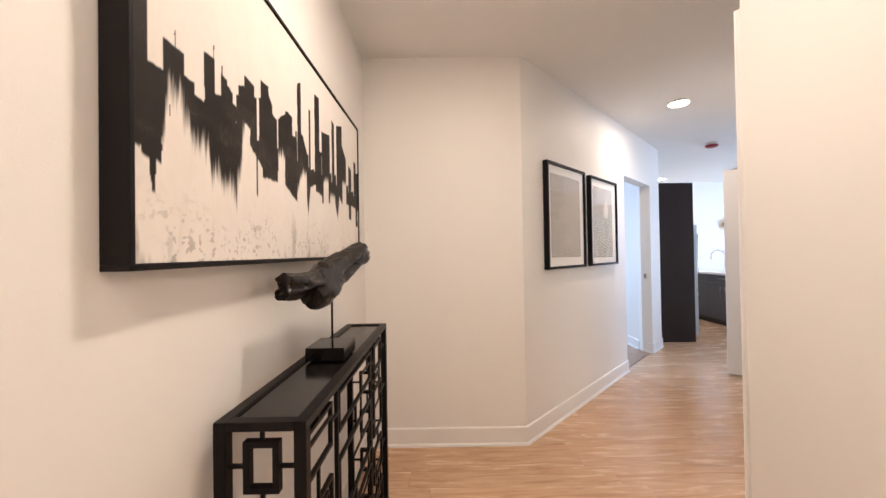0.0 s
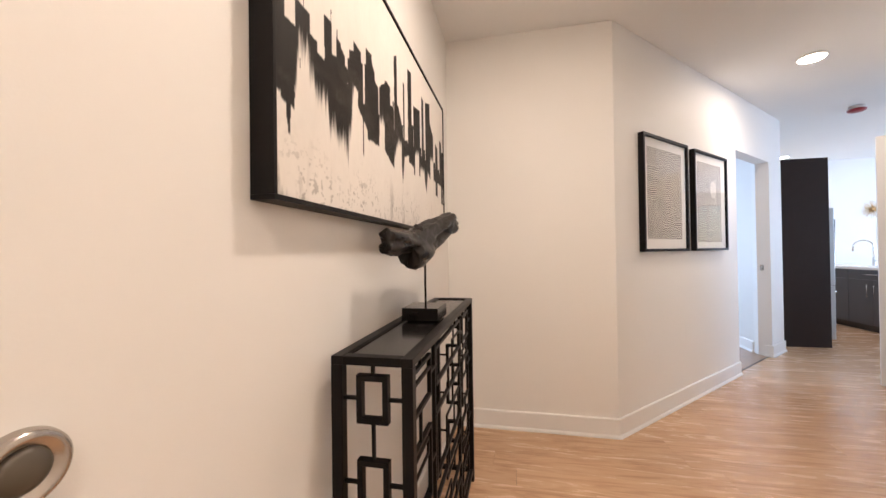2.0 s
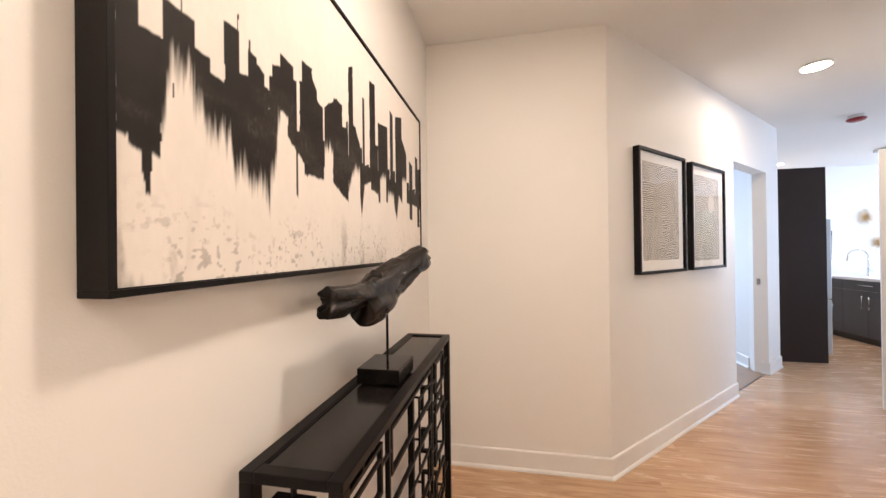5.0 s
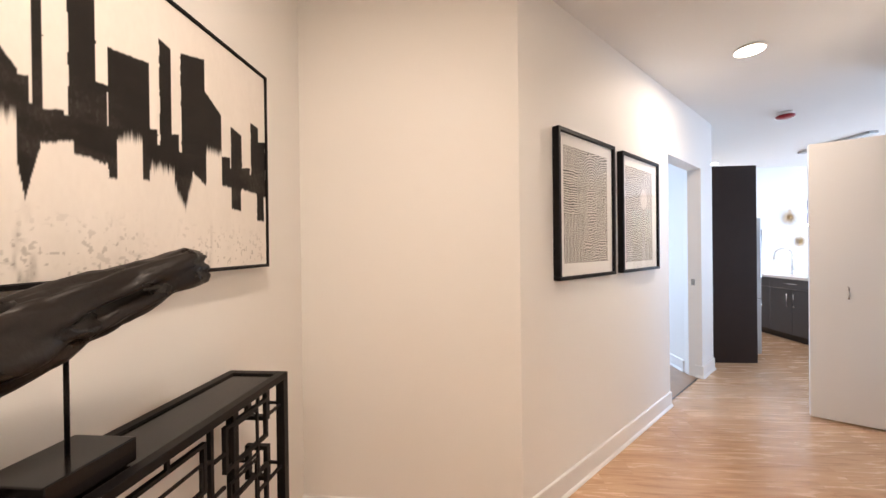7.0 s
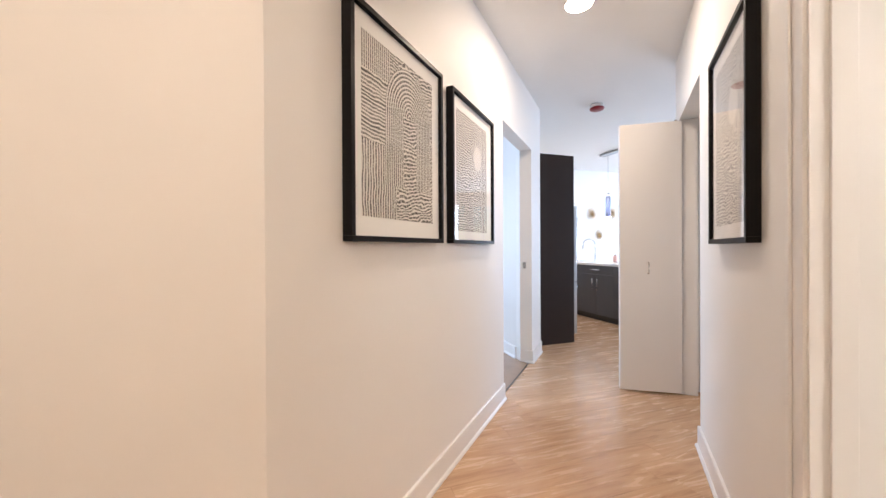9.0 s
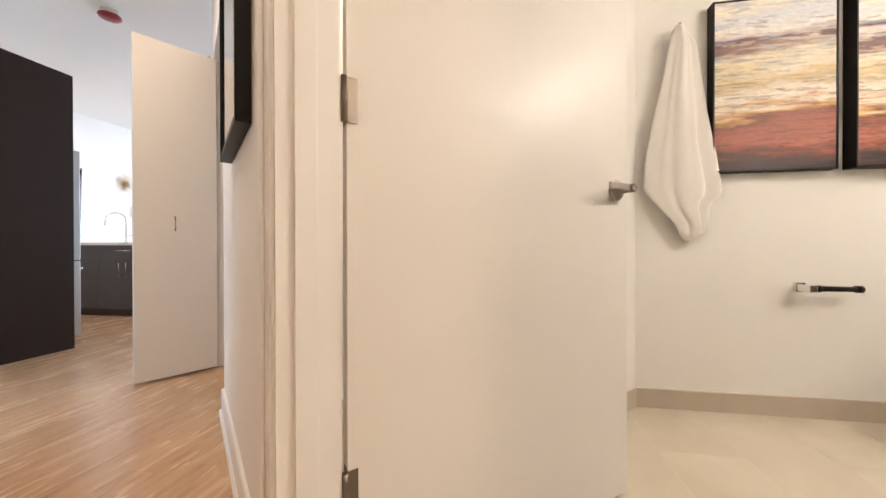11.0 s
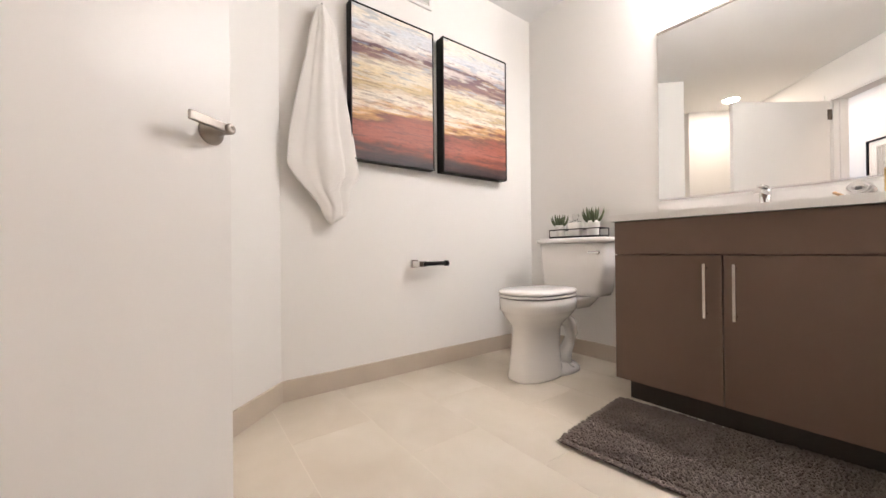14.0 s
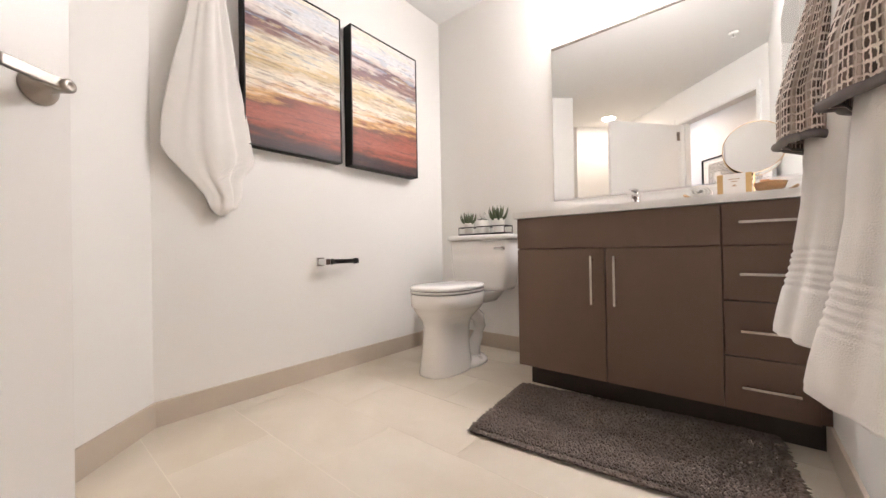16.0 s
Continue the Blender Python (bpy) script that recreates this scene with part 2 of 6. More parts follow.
# bedroom
W("wall_bedroom_west", [(LEFT_X - 0.12, AY + 0.12), (LEFT_X, AY + 0.12), (LEFT_X, 7.5), (LEFT_X - 0.12, 7.5)])
bed = prism(bmesh.new(), [(LEFT_X, 7.5), (-0.4, 7.5), (-0.4, 7.62), (LEFT_X, 7.62)], 0, CEIL)
prism(bed, [(-0.4, 7.5), (1.6, 7.5), (1.6, 7.62), (-0.4, 7.62)], 0, 0.7)
prism(bed, [(-0.4, 7.5), (1.6, 7.5), (1.6, 7.62), (-0.4, 7.62)], 2.3, CEIL)
prism(bed, [(1.6, 7.5), (2.74, 7.5), (2.74, 7.62), (1.6, 7.62)], 0, CEIL)
prism(bed, [(2.62, NORTH_Y), (2.74, NORTH_Y), (2.74, 7.5), (2.62, 7.5)], 0, CEIL)
structure("wall_bedroom_north", bed, M_WALL, "white bedroom wall with a window", "wall")

# ceilings
structure("ceiling", prism(bmesh.new(), [(-0.7, -1.7), (EAST_X + 0.2, -1.7), (EAST_X + 0.2, 7.7), (-0.7, 7.7)], CEIL, CEIL + 0.1), M_CEIL, "flat white painted ceiling", "ceiling")
structure("ceiling_bath", prism(bmesh.new(), [(BX0, BY0), (BX1, BY0), CORNER, NOOK, NOOK_END, NE, P(1.7, WALL_IN), P(DOOR_A, WALL_IN), K1], BCEIL, CEIL - 0.002), M_CEIL, "flat white painted bathroom ceiling", "ceiling")

# floors
structure("floor_slab", prism(bmesh.new(), [(-0.7, -1.7), (EAST_X + 0.2, -1.7), (EAST_X + 0.2, 7.7), (-0.7, 7.7)], -0.15, -0.02), M_GROUT, "concrete slab under the floors", "floor")

structure("floor_bedroom", prism(bmesh.new(), [(LEFT_X, AY + 0.02), P(0.0, -0.03), P(OPEN_B + 0.1, -0.03), (2.62, 4.8), (2.62, 7.5), (LEFT_X, 7.5)], -0.02, -0.001), M_CARPET, "warm oak laminate floor in the bedroom", "floor")

# downlights
def downlight(x, y, z, power, hall=True):
    t = thing("ceiling_light", x, y, z, 0, "round flush white LED light on the ceiling, switched on", "ceiling light", "ceiling lights")
    part("trim_ring", lathe(bmesh.new(), [(0.088, 0.0), (0.092, -0.006), (0.086, -0.016), (0.082, -0.016), (0.082, -0.002)], 36), M_WHITEP, t)
    part("lens", lathe(bmesh.new(), [(0.0, -0.0225), (0.03, -0.0222), (0.055, -0.0210), (0.074, -0.0185), (0.082, -0.0165)], 36), M_LED, t, "glowing frosted lens")
    a = area("downlight_lamp", (x, y, z - 0.026), (x, y, 0), 0.15, 0.15, power, WARM)
    a.data.shape = "DISK"
    return t


downlight(0.20, 0.90, CEIL, 17.5)
# unseen fill, added behind the start of the walk to brighten the foyer
downlight(0.25, -0.95, CEIL, 15)
downlight(2.233, 3.12, CEIL, 12)
downlight(4.25, 6.70, CEIL, 12)
downlight(2.75, 1.95, BCEIL, 6.5)

# vanity light above the mirror
vl = thing("vanity_light", 1.75, BY0, 2.22, 0, "long white LED light bar above the bathroom mirror", "wall light")
boxpart("back_plate", (-0.10, 0.0, -0.05), (0.10, 0.025, 0.05), M_CHROME, vl, 0.004)
part("diffuser", tube(bmesh.new(), [(-0.38, 0.07, 0), (0.38, 0.07, 0)], 0.035, 20), mat("frosted_diffuser", (1, 0.93, 0.85), 0.5, emit=128.0, emit_colour=(1.0, 0.925, 0.88)), vl, "glowing frosted tube")


# ---- painted surfaces: colour laid on a fine grid ----
def paint_material(name, rough, bump=0.15, scale=500.0, spec=0.3):
    m = mat(name, (0.5, 0.5, 0.5), rough, spec=spec, bump=bump, bump_scale=scale)
    at = m.node_tree.nodes.new("ShaderNodeVertexColor")
    at.layer_name = "paint"
    m.node_tree.links.new(at.outputs["Color"], m.node_tree.nodes["Principled BSDF"].inputs["Base Color"])
    return m


def canvas(name, w, h, step, colour, material, parent, place):
    """A flat painted sheet, w along x and h along z, facing -y."""
    nx, nz = int(w / step) + 1, int(h / step) + 1
    U, V = np.meshgrid(np.linspace(0, 1, nx), np.linspace(0, 1, nz))
    co = np.stack([U * w, np.zeros_like(U), V * h], -1).reshape(-1, 3) + np.array(place)
    idx = np.arange(nx * nz).reshape(nz, nx)
    quads = np.stack([idx[:-1, :-1], idx[:-1, 1:], idx[1:, 1:], idx[1:, :-1]], -1).reshape(-1, 4)
    me = bpy.data.meshes.new(name)
    me.from_pydata(co.tolist(), [], quads.tolist())
    att = me.color_attributes.new("paint", "FLOAT_COLOR", "POINT")
    rgb = np.clip(colour(U * w, V * h, U, V), 0, 1).reshape(-1, 3)
    att.data.foreach_set("color", np.concatenate([rgb, np.ones((len(rgb), 1))], 1).astype(np.float32).ravel())
    me.materials.append(material)
    ob = new(name, me)
    ob.parent = parent
    return ob


def soft_noise(X, Y, sx, sy, seed, octaves=3):
    """Value noise on metres, sx and sy being its grain."""
    out, amp, tot = np.zeros_like(X), 1.0, 0.0
    for o in range(octaves):
        g = np.random.default_rng(seed + 17 * o).random((257, 257))
        gx, gy = X / sx * 2 ** o + 3.7 * o, Y / sy * 2 ** o + 1.3 * o
        ix, iy = np.floor(gx).astype(int), np.floor(gy).astype(int)
        fx, fy = gx - ix, gy - iy
        fx, fy = fx * fx * (3 - 2 * fx), fy * fy * (3 - 2 * fy)
        ix, iy, jx, jy = ix % 256, iy % 256, (ix + 1) % 256, (iy + 1) % 256
        out += amp * ((g[iy, ix] * (1 - fx) + g[iy, jx] * fx) * (1 - fy) + (g[jy, ix] * (1 - fx) + g[jy, jx] * fx) * fy)
        tot, amp = tot + amp, amp * 0.55
    return out / tot


def step01(a, b, x):
    k = np.clip((x - a) / (b - a), 0, 1)
    return k * k * (3 - 2 * k)


# tower tops and hanging strokes: start, end, height at the start, height at the end (fractions of the canvas)
TOPS_A = [(0.000, 0.020, 0.990, 0.990), (0.020, 0.041, 0.476, 0.476), (0.042, 0.078, 0.556, 0.556), (0.077, 0.095, 0.499, 0.495), (0.095, 0.114, 0.464, 0.460),
    (0.115, 0.139, 0.608, 0.610), (0.138, 0.152, 0.507, 0.512), (0.152, 0.168, 0.582, 0.576), (0.168, 0.183, 0.562, 0.545), (0.182, 0.191, 0.513, 0.516),
    (0.192, 0.198, 0.553, 0.558), (0.198, 0.215, 0.593, 0.601), (0.215, 0.247, 0.643, 0.632), (0.247, 0.256, 0.594, 0.601), (0.255, 0.261, 0.441, 0.445),
    (0.262, 0.269, 0.605, 0.610), (0.269, 0.298, 0.679, 0.682), (0.298, 0.313, 0.652, 0.621), (0.313, 0.332, 0.586, 0.574)]
ANTENNAS = [(0.060, 0.062, 0.598, 0.601), (0.135, 0.137, 0.648, 0.652), (0.154, 0.156, 0.606, 0.609)]
TOPS_B = [(0.337, 0.353, 0.583, 0.612), (0.353, 0.370, 0.608, 0.632), (0.370, 0.385, 0.643, 0.654), (0.385, 0.406, 0.647, 0.644), (0.404, 0.420, 0.559, 0.564),
    (0.420, 0.429, 0.591, 0.599), (0.432, 0.456, 0.827, 0.855), (0.453, 0.467, 0.604, 0.595), (0.467, 0.487, 0.586, 0.533), (0.487, 0.498, 0.522, 0.530),
    (0.501, 0.516, 0.760, 0.762), (0.512, 0.535, 0.457, 0.472), (0.541, 0.582, 0.877, 0.885), (0.577, 0.593, 0.591, 0.591), (0.594, 0.666, 0.712, 0.737),
    (0.663, 0.678, 0.507, 0.514), (0.683, 0.713, 0.846, 0.832), (0.707, 0.723, 0.516, 0.525), (0.729, 0.792, 0.843, 0.886), (0.789, 0.841, 0.752, 0.679),
    (0.837, 0.864, 0.501, 0.510), (0.867, 0.908, 0.656, 0.636), (0.905, 0.935, 0.480, 0.493), (0.940, 0.973, 0.725, 0.720), (0.971, 1.000, 0.645, 0.662)]
STROKES_A = [(0.000, 0.011, 0.265, 0.261), (0.011, 0.021, 0.249, 0.240), (0.021, 0.024, 0.218, 0.185), (0.024, 0.030, 0.169, 0.164), (0.030, 0.039, 0.242, 0.238),
    (0.215, 0.232, 0.472, 0.461), (0.232, 0.252, 0.401, 0.371), (0.251, 0.257, 0.235, 0.227), (0.258, 0.274, 0.364, 0.340), (0.273, 0.334, 0.307, 0.310)]
RAGGED_A = [(0.039, 0.051, 0.279, 0.410), (0.052, 0.070, 0.424, 0.403), (0.070, 0.090, 0.403, 0.321), (0.090, 0.124, 0.321, 0.309), (0.123, 0.132, 0.300, 0.212),
    (0.132, 0.180, 0.246, 0.218), (0.180, 0.192, 0.221, 0.173), (0.192, 0.206, 0.188, 0.336), (0.206, 0.215, 0.345, 0.468)]
STROKES_B = [(0.364, 0.429, 0.317, 0.257), (0.484, 0.492, 0.311, 0.208), (0.492, 0.508, 0.208, 0.341), (0.508, 0.547, 0.361, 0.388), (0.546, 0.593, 0.353, 0.342),
    (0.593, 0.606, 0.299, 0.302), (0.647, 0.662, 0.321, 0.317), (0.755, 0.789, 0.390, 0.342), (0.835, 0.869, 0.363, 0.367), (0.867, 0.900, 0.267, 0.263),
    (0.902, 0.965, 0.369, 0.365), (0.962, 0.992, 0.227, 0.223)]
RAGGED_B = [(0.337, 0.366, 0.430, 0.436), (0.429, 0.457, 0.309, 0.401), (0.457, 0.485, 0.406, 0.402), (0.607, 0.649, 0.433, 0.449), (0.663, 0.713, 0.361, 0.369),
    (0.712, 0.737, 0.319, 0.226), (0.737, 0.754, 0.226, 0.346), (0.791, 0.837, 0.488, 0.505)]


def skyline(X, Z, U, V):
    u = U + 0.0016 * (soft_noise(X, Z, 0.006, 0.03, 5) - 0.5)
    top = np.full_like(U, 0.46)
    base = np.full_like(U, 0.36)
    blur = np.full_like(U, 0.012)
    for a, b, h0, h1 in TOPS_A + TOPS_B + ANTENNAS:
        line = h0 + (h1 - h0) * np.clip((u - a) / max(b - a, 1e-3), 0, 1)
        top = np.where((u >= a) & (u < b), line, top)
    for a, b, h0, h1 in STROKES_A + STROKES_B + RAGGED_A + RAGGED_B:
        inside = (u >= a) & (u < b)
        base = np.where(inside, h0 + (h1 - h0) * np.clip((u - a) / max(b - a, 1e-3), 0, 1), base)
    for a, b, h0, h1 in RAGGED_A + RAGGED_B:
        blur = np.where((u >= a) & (u < b), 0.085 if b < 0.25 else 0.045, blur)
    top = top + 0.006 * (soft_noise(X, Z, 0.008, 0.5, 9, 2) - 0.5)
    streak = soft_noise(X, Z, 0.005, 0.12, 11, 4)
    lower = V + 1.5 * blur * (streak - 0.5)
    d = step01(0, 0.007, top - V) * step01(-blur * 0.30, blur * 0.70, lower - base)
    dry = soft_noise(X, Z, 0.004, 0.010, 23, 3)
    rub = step01(0.46, 0.70, soft_noise(X, Z, 0.16, 0.06, 31)) * step01(0.24, 0.36, V) * step01(0.60, 0.44, V)
    scratch = step01(0.50, 0.66, dry) * (0.35 + 0.65 * step01(0.5, 0.7, streak))
    d = np.clip(d - 0.05 * rub * scratch, 0, 1)
    patch = step01(0.48, 0.66, soft_noise(X, Z, 0.085, 0.6, 59))
    grime = step01(0.56, 0.74, soft_noise(X, Z, 0.028, 0.11, 41)) * step01(0.24, 0.06, V) * patch
    spots = step01(0.69, 0.73, soft_noise(X, Z, 0.010, 0.011, 53, 2)) * step01(0.40, 0.58, soft_noise(X, Z, 0.13, 0.3, 61)) * step01(0.24, 0.04, V)
    wash = 0.05 * (soft_noise(X, Z, 0.05, 0.2, 61) - 0.5) + 0.04 * (soft_noise(X, Z, 0.008, 0.02, 67) - 0.5)
    paper = np.stack([0.78 + wash, 0.74 + wash, 0.69 + wash], -1)
    grey = np.array([0.30, 0.275, 0.25])
    dabs = step01(0.68, 0.73, soft_noise(X, Z, 0.017, 0.010, 71, 2)) * step01(0.42, 0.62, soft_noise(X, Z, 0.11, 0.2, 73)) * step01(0.20, 0.10, V) * step01(0.0, 0.05, V)
    g = np.clip(0.55 * grime * (0.5 + dry) + 0.55 * spots + 0.36 * dabs, 0, 0.85)[..., None]
    paper = paper * (1 - g) + grey * g
    ink = np.array([0.0125, 0.0100, 0.0080]) * (0.6 + 0.5 * soft_noise(X, Z, 0.03, 0.02, 77)[..., None] + 1.0 * rub[..., None])
    return paper * (1 - d[..., None]) + ink * d[..., None]


M_CANVAS = paint_material("painted_canvas", 0.6, 0.35, 700)

ART_Y0, ART_Y1, ART_Z0, ART_Z1, ART_D = 0.37, 1.917, 1.312, 2.075, 0.052
art = thing("city_skyline_painting", LEFT_X, ART_Y0, ART_Z0, 90, "black and white abstract city skyline canvas in black frame", "painting")
aw, ah = ART_Y1 - ART_Y0, ART_Z1 - ART_Z0


def floater(parent, w, h, d, face, material):
    """Four frame bars round w x h, standing d off the wall; local x along, z up, -y out."""
    boxpart("frame_bottom", (0, -d, 0), (w, -0.0015, face), material, parent, 0.0012)
    boxpart("frame_top", (0, -d, h - face), (w, -0.0015, h), material, parent, 0.0012)
    boxpart("frame_side", (0, -d + 0.0005, face), (face, -0.0015, h - face), material, parent, 0.0012)
    boxpart("frame_side", (w - face, -d + 0.0005, face), (w, -0.0015, h - face), material, parent, 0.0012)


floater(art, aw, ah, ART_D, 0.010, M_BLACKF)
canvas("canvas", aw - 0.024, ah - 0.024, 0.0024, skyline, M_CANVAS, art, (0.012, -ART_D + 0.006, 0.012))
boxpart("stretcher", (0.010, -ART_D + 0.0075, 0.010), (aw - 0.010, -0.004, ah - 0.010), M_BLACKF, art)


# framed ink prints on the hall walls
def ink_print(kind):
    def colour(X, Z, U, V):
        w, h = X.max(), Z.max()
        wob = 0.012 * (soft_noise(X, Z, 0.06, 0.06, 71 + kind) - 0.5)
        if kind == 0:
            cx, cz, el = 0.62 * w, 0.66 * h, 1.15
            rise = np.maximum(Z - cz, 0) / el             # an arch: rings above, upright lines below
            r = np.hypot(X - cx, rise) + 0.3 * wob
            ang = np.where(Z > cz, np.arctan2(rise, X - cx), (Z - cz) / 0.10)
            ring, along = r / 0.014, ang * np.maximum(np.floor(r / 0.014), 1) * 0.9
            inside = (r < 0.175) & (Z > 0.20 * h) & ((r > 0.05) | (Z > cz))
            band = np.where(U < 0.45, (Z + wob * 1.8) / 0.014, (Z + wob * 3.2 - 0.15 * X * (U - 0.5)) / 0.015)
            dash = np.where((U < 0.45), X / 0.010 + np.floor(band) * 0.37, X / 0.03 + np.floor(band) * 0.37)
            vert = (U < 0.42) & (V < 0.42)
            band = np.where(vert, (X + wob) / 0.015, band)
            dash = np.where(vert, Z / 0.0125 + np.floor(band) * 0.4, dash)
            top = (U < 0.34) & (V > 0.80)
            band = np.where(top, X / 0.012, band)
            dash = np.where(top, Z / 0.009, dash)
            band, dash = np.where(inside, ring, band), np.where(inside, along, dash)
        else:
            band = (Z + wob * (2.0 + 3 * U)) / 0.014
            dash = X / (0.012 + 0.02 * (U < 0.4)) + np.floor(band) * 0.41
            r = np.hypot(X - 0.66 * w, (Z - 0.68 * h) * 0.8)
            band = np.where(r < 0.09, (X + wob) / 0.014, band)
            blank = (r < 0.06)
            col = (U > 0.78)
            band = np.where(col, (X + wob) / 0.011, band)
            dash = np.where(col, Z / 0.008 + np.floor(band) * 0.3, dash)
        bf, df = np.abs(band % 1 - 0.5) * 2, np.abs(dash % 1 - 0.5) * 2
        inkd = step01(0.66, 0.44, bf) * step01(0.97, 0.80, df)
        inkd *= 0.72 + 0.35 * soft_noise(X, Z, 0.03, 0.03, 83 + kind)
        if kind:
            inkd = np.where(blank, inkd * 0.25, inkd)
        paper = np.array([0.72, 0.67, 0.60]) * (0.95 + 0.1 * soft_noise(X, Z, 0.01, 0.01, 91)[..., None])
        inkd = inkd[..., None]
        return paper * (1 - inkd) + np.array([0.03, 0.025, 0.022]) * inkd
    return colour


M_PRINT = paint_material("printed_paper", 0.75, 0.1, 400)
M_PANE = mat("picture_glass", (1, 1, 1), 0.0, trans=1.0, ior=1.2)


def framed_print(s0, n, rz, w, z0, h, kind, label, mats):
    f = thing("framed_print", *P(s0, n), z0, rz, label, "picture", "framed prints in the hall")
    d, fw = 0.042, 0.020
    boxpart("frame_bottom", (0, -d, 0), (w, -0.0015, fw), M_BLACK, f, 0.0015)
    boxpart("frame_top", (0, -d, h - fw), (w, -0.0015, h), M_BLACK, f, 0.0015)
    boxpart("frame_side", (0, -d + 0.0004, fw), (fw, -0.0015, h - fw), M_BLACK, f, 0.0015)
    boxpart("frame_side", (w - fw, -d + 0.0004, fw), (w, -0.0015, h - fw), M_BLACK, f, 0.0015)
    boxpart("mat_board", (fw, -0.022, fw), (w - fw, -0.003, h - fw), M_MAT, f, 0, "cream mat board")
    l, r, b, t = mats
    canvas("print", w - l - r, h - b - t, 0.002, ink_print(kind), M_PRINT, f, (l, -0.0235, b))
    g = boxpart("glass", (fw - 0.003, -0.034, fw - 0.003), (w - fw + 0.003, -0.0315, h - fw + 0.003), M_PANE, f)
    g.visible_shadow = False
    return f


framed_print(0.285, 0.0, 45, 0.665, 1.194, 0.826, 0, "black framed abstract print of dashed rings behind glass", (0.070, 0.085, 0.090, 0.085))
framed_print(1.062, 0.0, 45, 0.655, 1.194, 0.822, 1, "black framed abstract print of dashed lines behind glass", (0.075, 0.105, 0.070, 0.085))
framed_print(1.43, HALL_W, 225, 0.57, 1.182, 0.822, 1, "black framed print behind glass beside the bathroom door", (0.075, 0.085, 0.075, 0.085))

# ---- console table with fretwork ----
CX0, CX1, CY0, CY1, CZ = -0.500, -0.293, 0.598, 1.706, 0.964
con = thing("console_table", 0, 0, 0, 0, "slim black lacquered console table with open geometric fretwork sides", "table")
PT = 0.028
for px in (CX0, CX1 - PT):
    for py in (CY0, CY1 - PT):
        boxpart("leg", (px, py, 0), (px + PT, py + PT, CZ - 0.021), M_BLACK, con, 0.002)
boxpart("top_rail", (CX0, CY0, CZ - 0.021), (CX0 + 0.03, CY1, CZ), M_BLACK, con, 0.0025)
boxpart("top_rail", (CX1 - 0.03, CY0, CZ - 0.021), (CX1, CY1, CZ), M_BLACK, con, 0.0025)
boxpart("top_rail", (CX0 + 0.03, CY0, CZ - 0.021), (CX1 - 0.03, CY0 + 0.03, CZ), M_BLACK, con, 0.0025)
boxpart("top_rail", (CX0 + 0.03, CY1 - 0.03, CZ - 0.021), (CX1 - 0.03, CY1, CZ), M_BLACK, con, 0.0025)
boxpart("top_panel", (CX0 + 0.028, CY0 + 0.028, CZ - 0.018), (CX1 - 0.028, CY1 - 0.028, CZ - 0.006),
        mat("smoked_glass", (0.012, 0.010, 0.0095), 0.16, spec=0.4, var=0.2, var_scale=30), con, 0, "dark glossy inset panel")
for py in (CY0, CY1 - PT):
    boxpart("bottom_rail", (CX0 + PT, py, 0.05), (CX1 - PT, py + 0.02, 0.07), M_BLACK, con, 0.0015)
for px in (CX0, CX1 - PT):
    boxpart("bottom_rail", (px + 0.004, CY0 + PT, 0.05), (px + 0.024, CY1 - PT, 0.07), M_BLACK, con, 0.0015)


def ring_x(x, y0, y1, z0, z1, t, depth):
    """A rectangular ring in a plane of constant x."""
    bm = bmesh.new()
    for lo, hi in (((y0, z0), (y1, z0 + t)), ((y0, z1 - t), (y1, z1)), ((y0, z0 + t), (y0 + t, z1 - t)), ((y1 - t, z0 + t), (y1, z1 - t))):
        box(bm, (x, lo[0], lo[1]), (x + depth, hi[0], hi[1]), 0.0008)
    return part("fretwork_ring", bm, M_BLACK, con)


def ring_y(y, x0, x1, z0, z1, t, depth):
    bm = bmesh.new()
    for lo, hi in (((x0, z0), (x1, z0 + t)), ((x0, z1 - t), (x1, z1)), ((x0, z0 + t), (x0 + t, z1 - t)), ((x1 - t, z0 + t), (x1, z1 - t))):
        box(bm, (lo[0], y, lo[1]), (hi[0], y + depth, hi[1]), 0.0008)
    return part("fretwork_ring", bm, M_BLACK, con)


xm = (CX0 + CX1) / 2
for y in (CY0 + 0.004, CY1 - 0.024):
    zt = CZ - 0.021
    for k in range(4):
        z1 = 0.919 - 0.203 * k
        z0 = z1 - 0.116
        ring_y(y, xm - 0.040, xm + 0.040, z0, z1, 0.014, 0.02)
        boxpart("fretwork_bar", (xm - 0.004, y + 0.006, z1), (xm + 0.004, y + 0.014, zt), M_BLACK, con)
        zm = (z0 + z1) / 2
        boxpart("fretwork_bar", (CX0 + PT, y + 0.006, zm - 0.004), (xm - 0.040, y + 0.014, zm + 0.004), M_BLACK, con)
        boxpart("fretwork_bar", (xm + 0.040, y + 0.006, zm - 0.004), (CX1 - PT, y + 0.014, zm + 0.004), M_BLACK, con)
        zt = z0
    boxpart("fretwork_bar", (xm - 0.004, y + 0.006, 0.07), (xm + 0.004, y + 0.014, zt), M_BLACK, con)
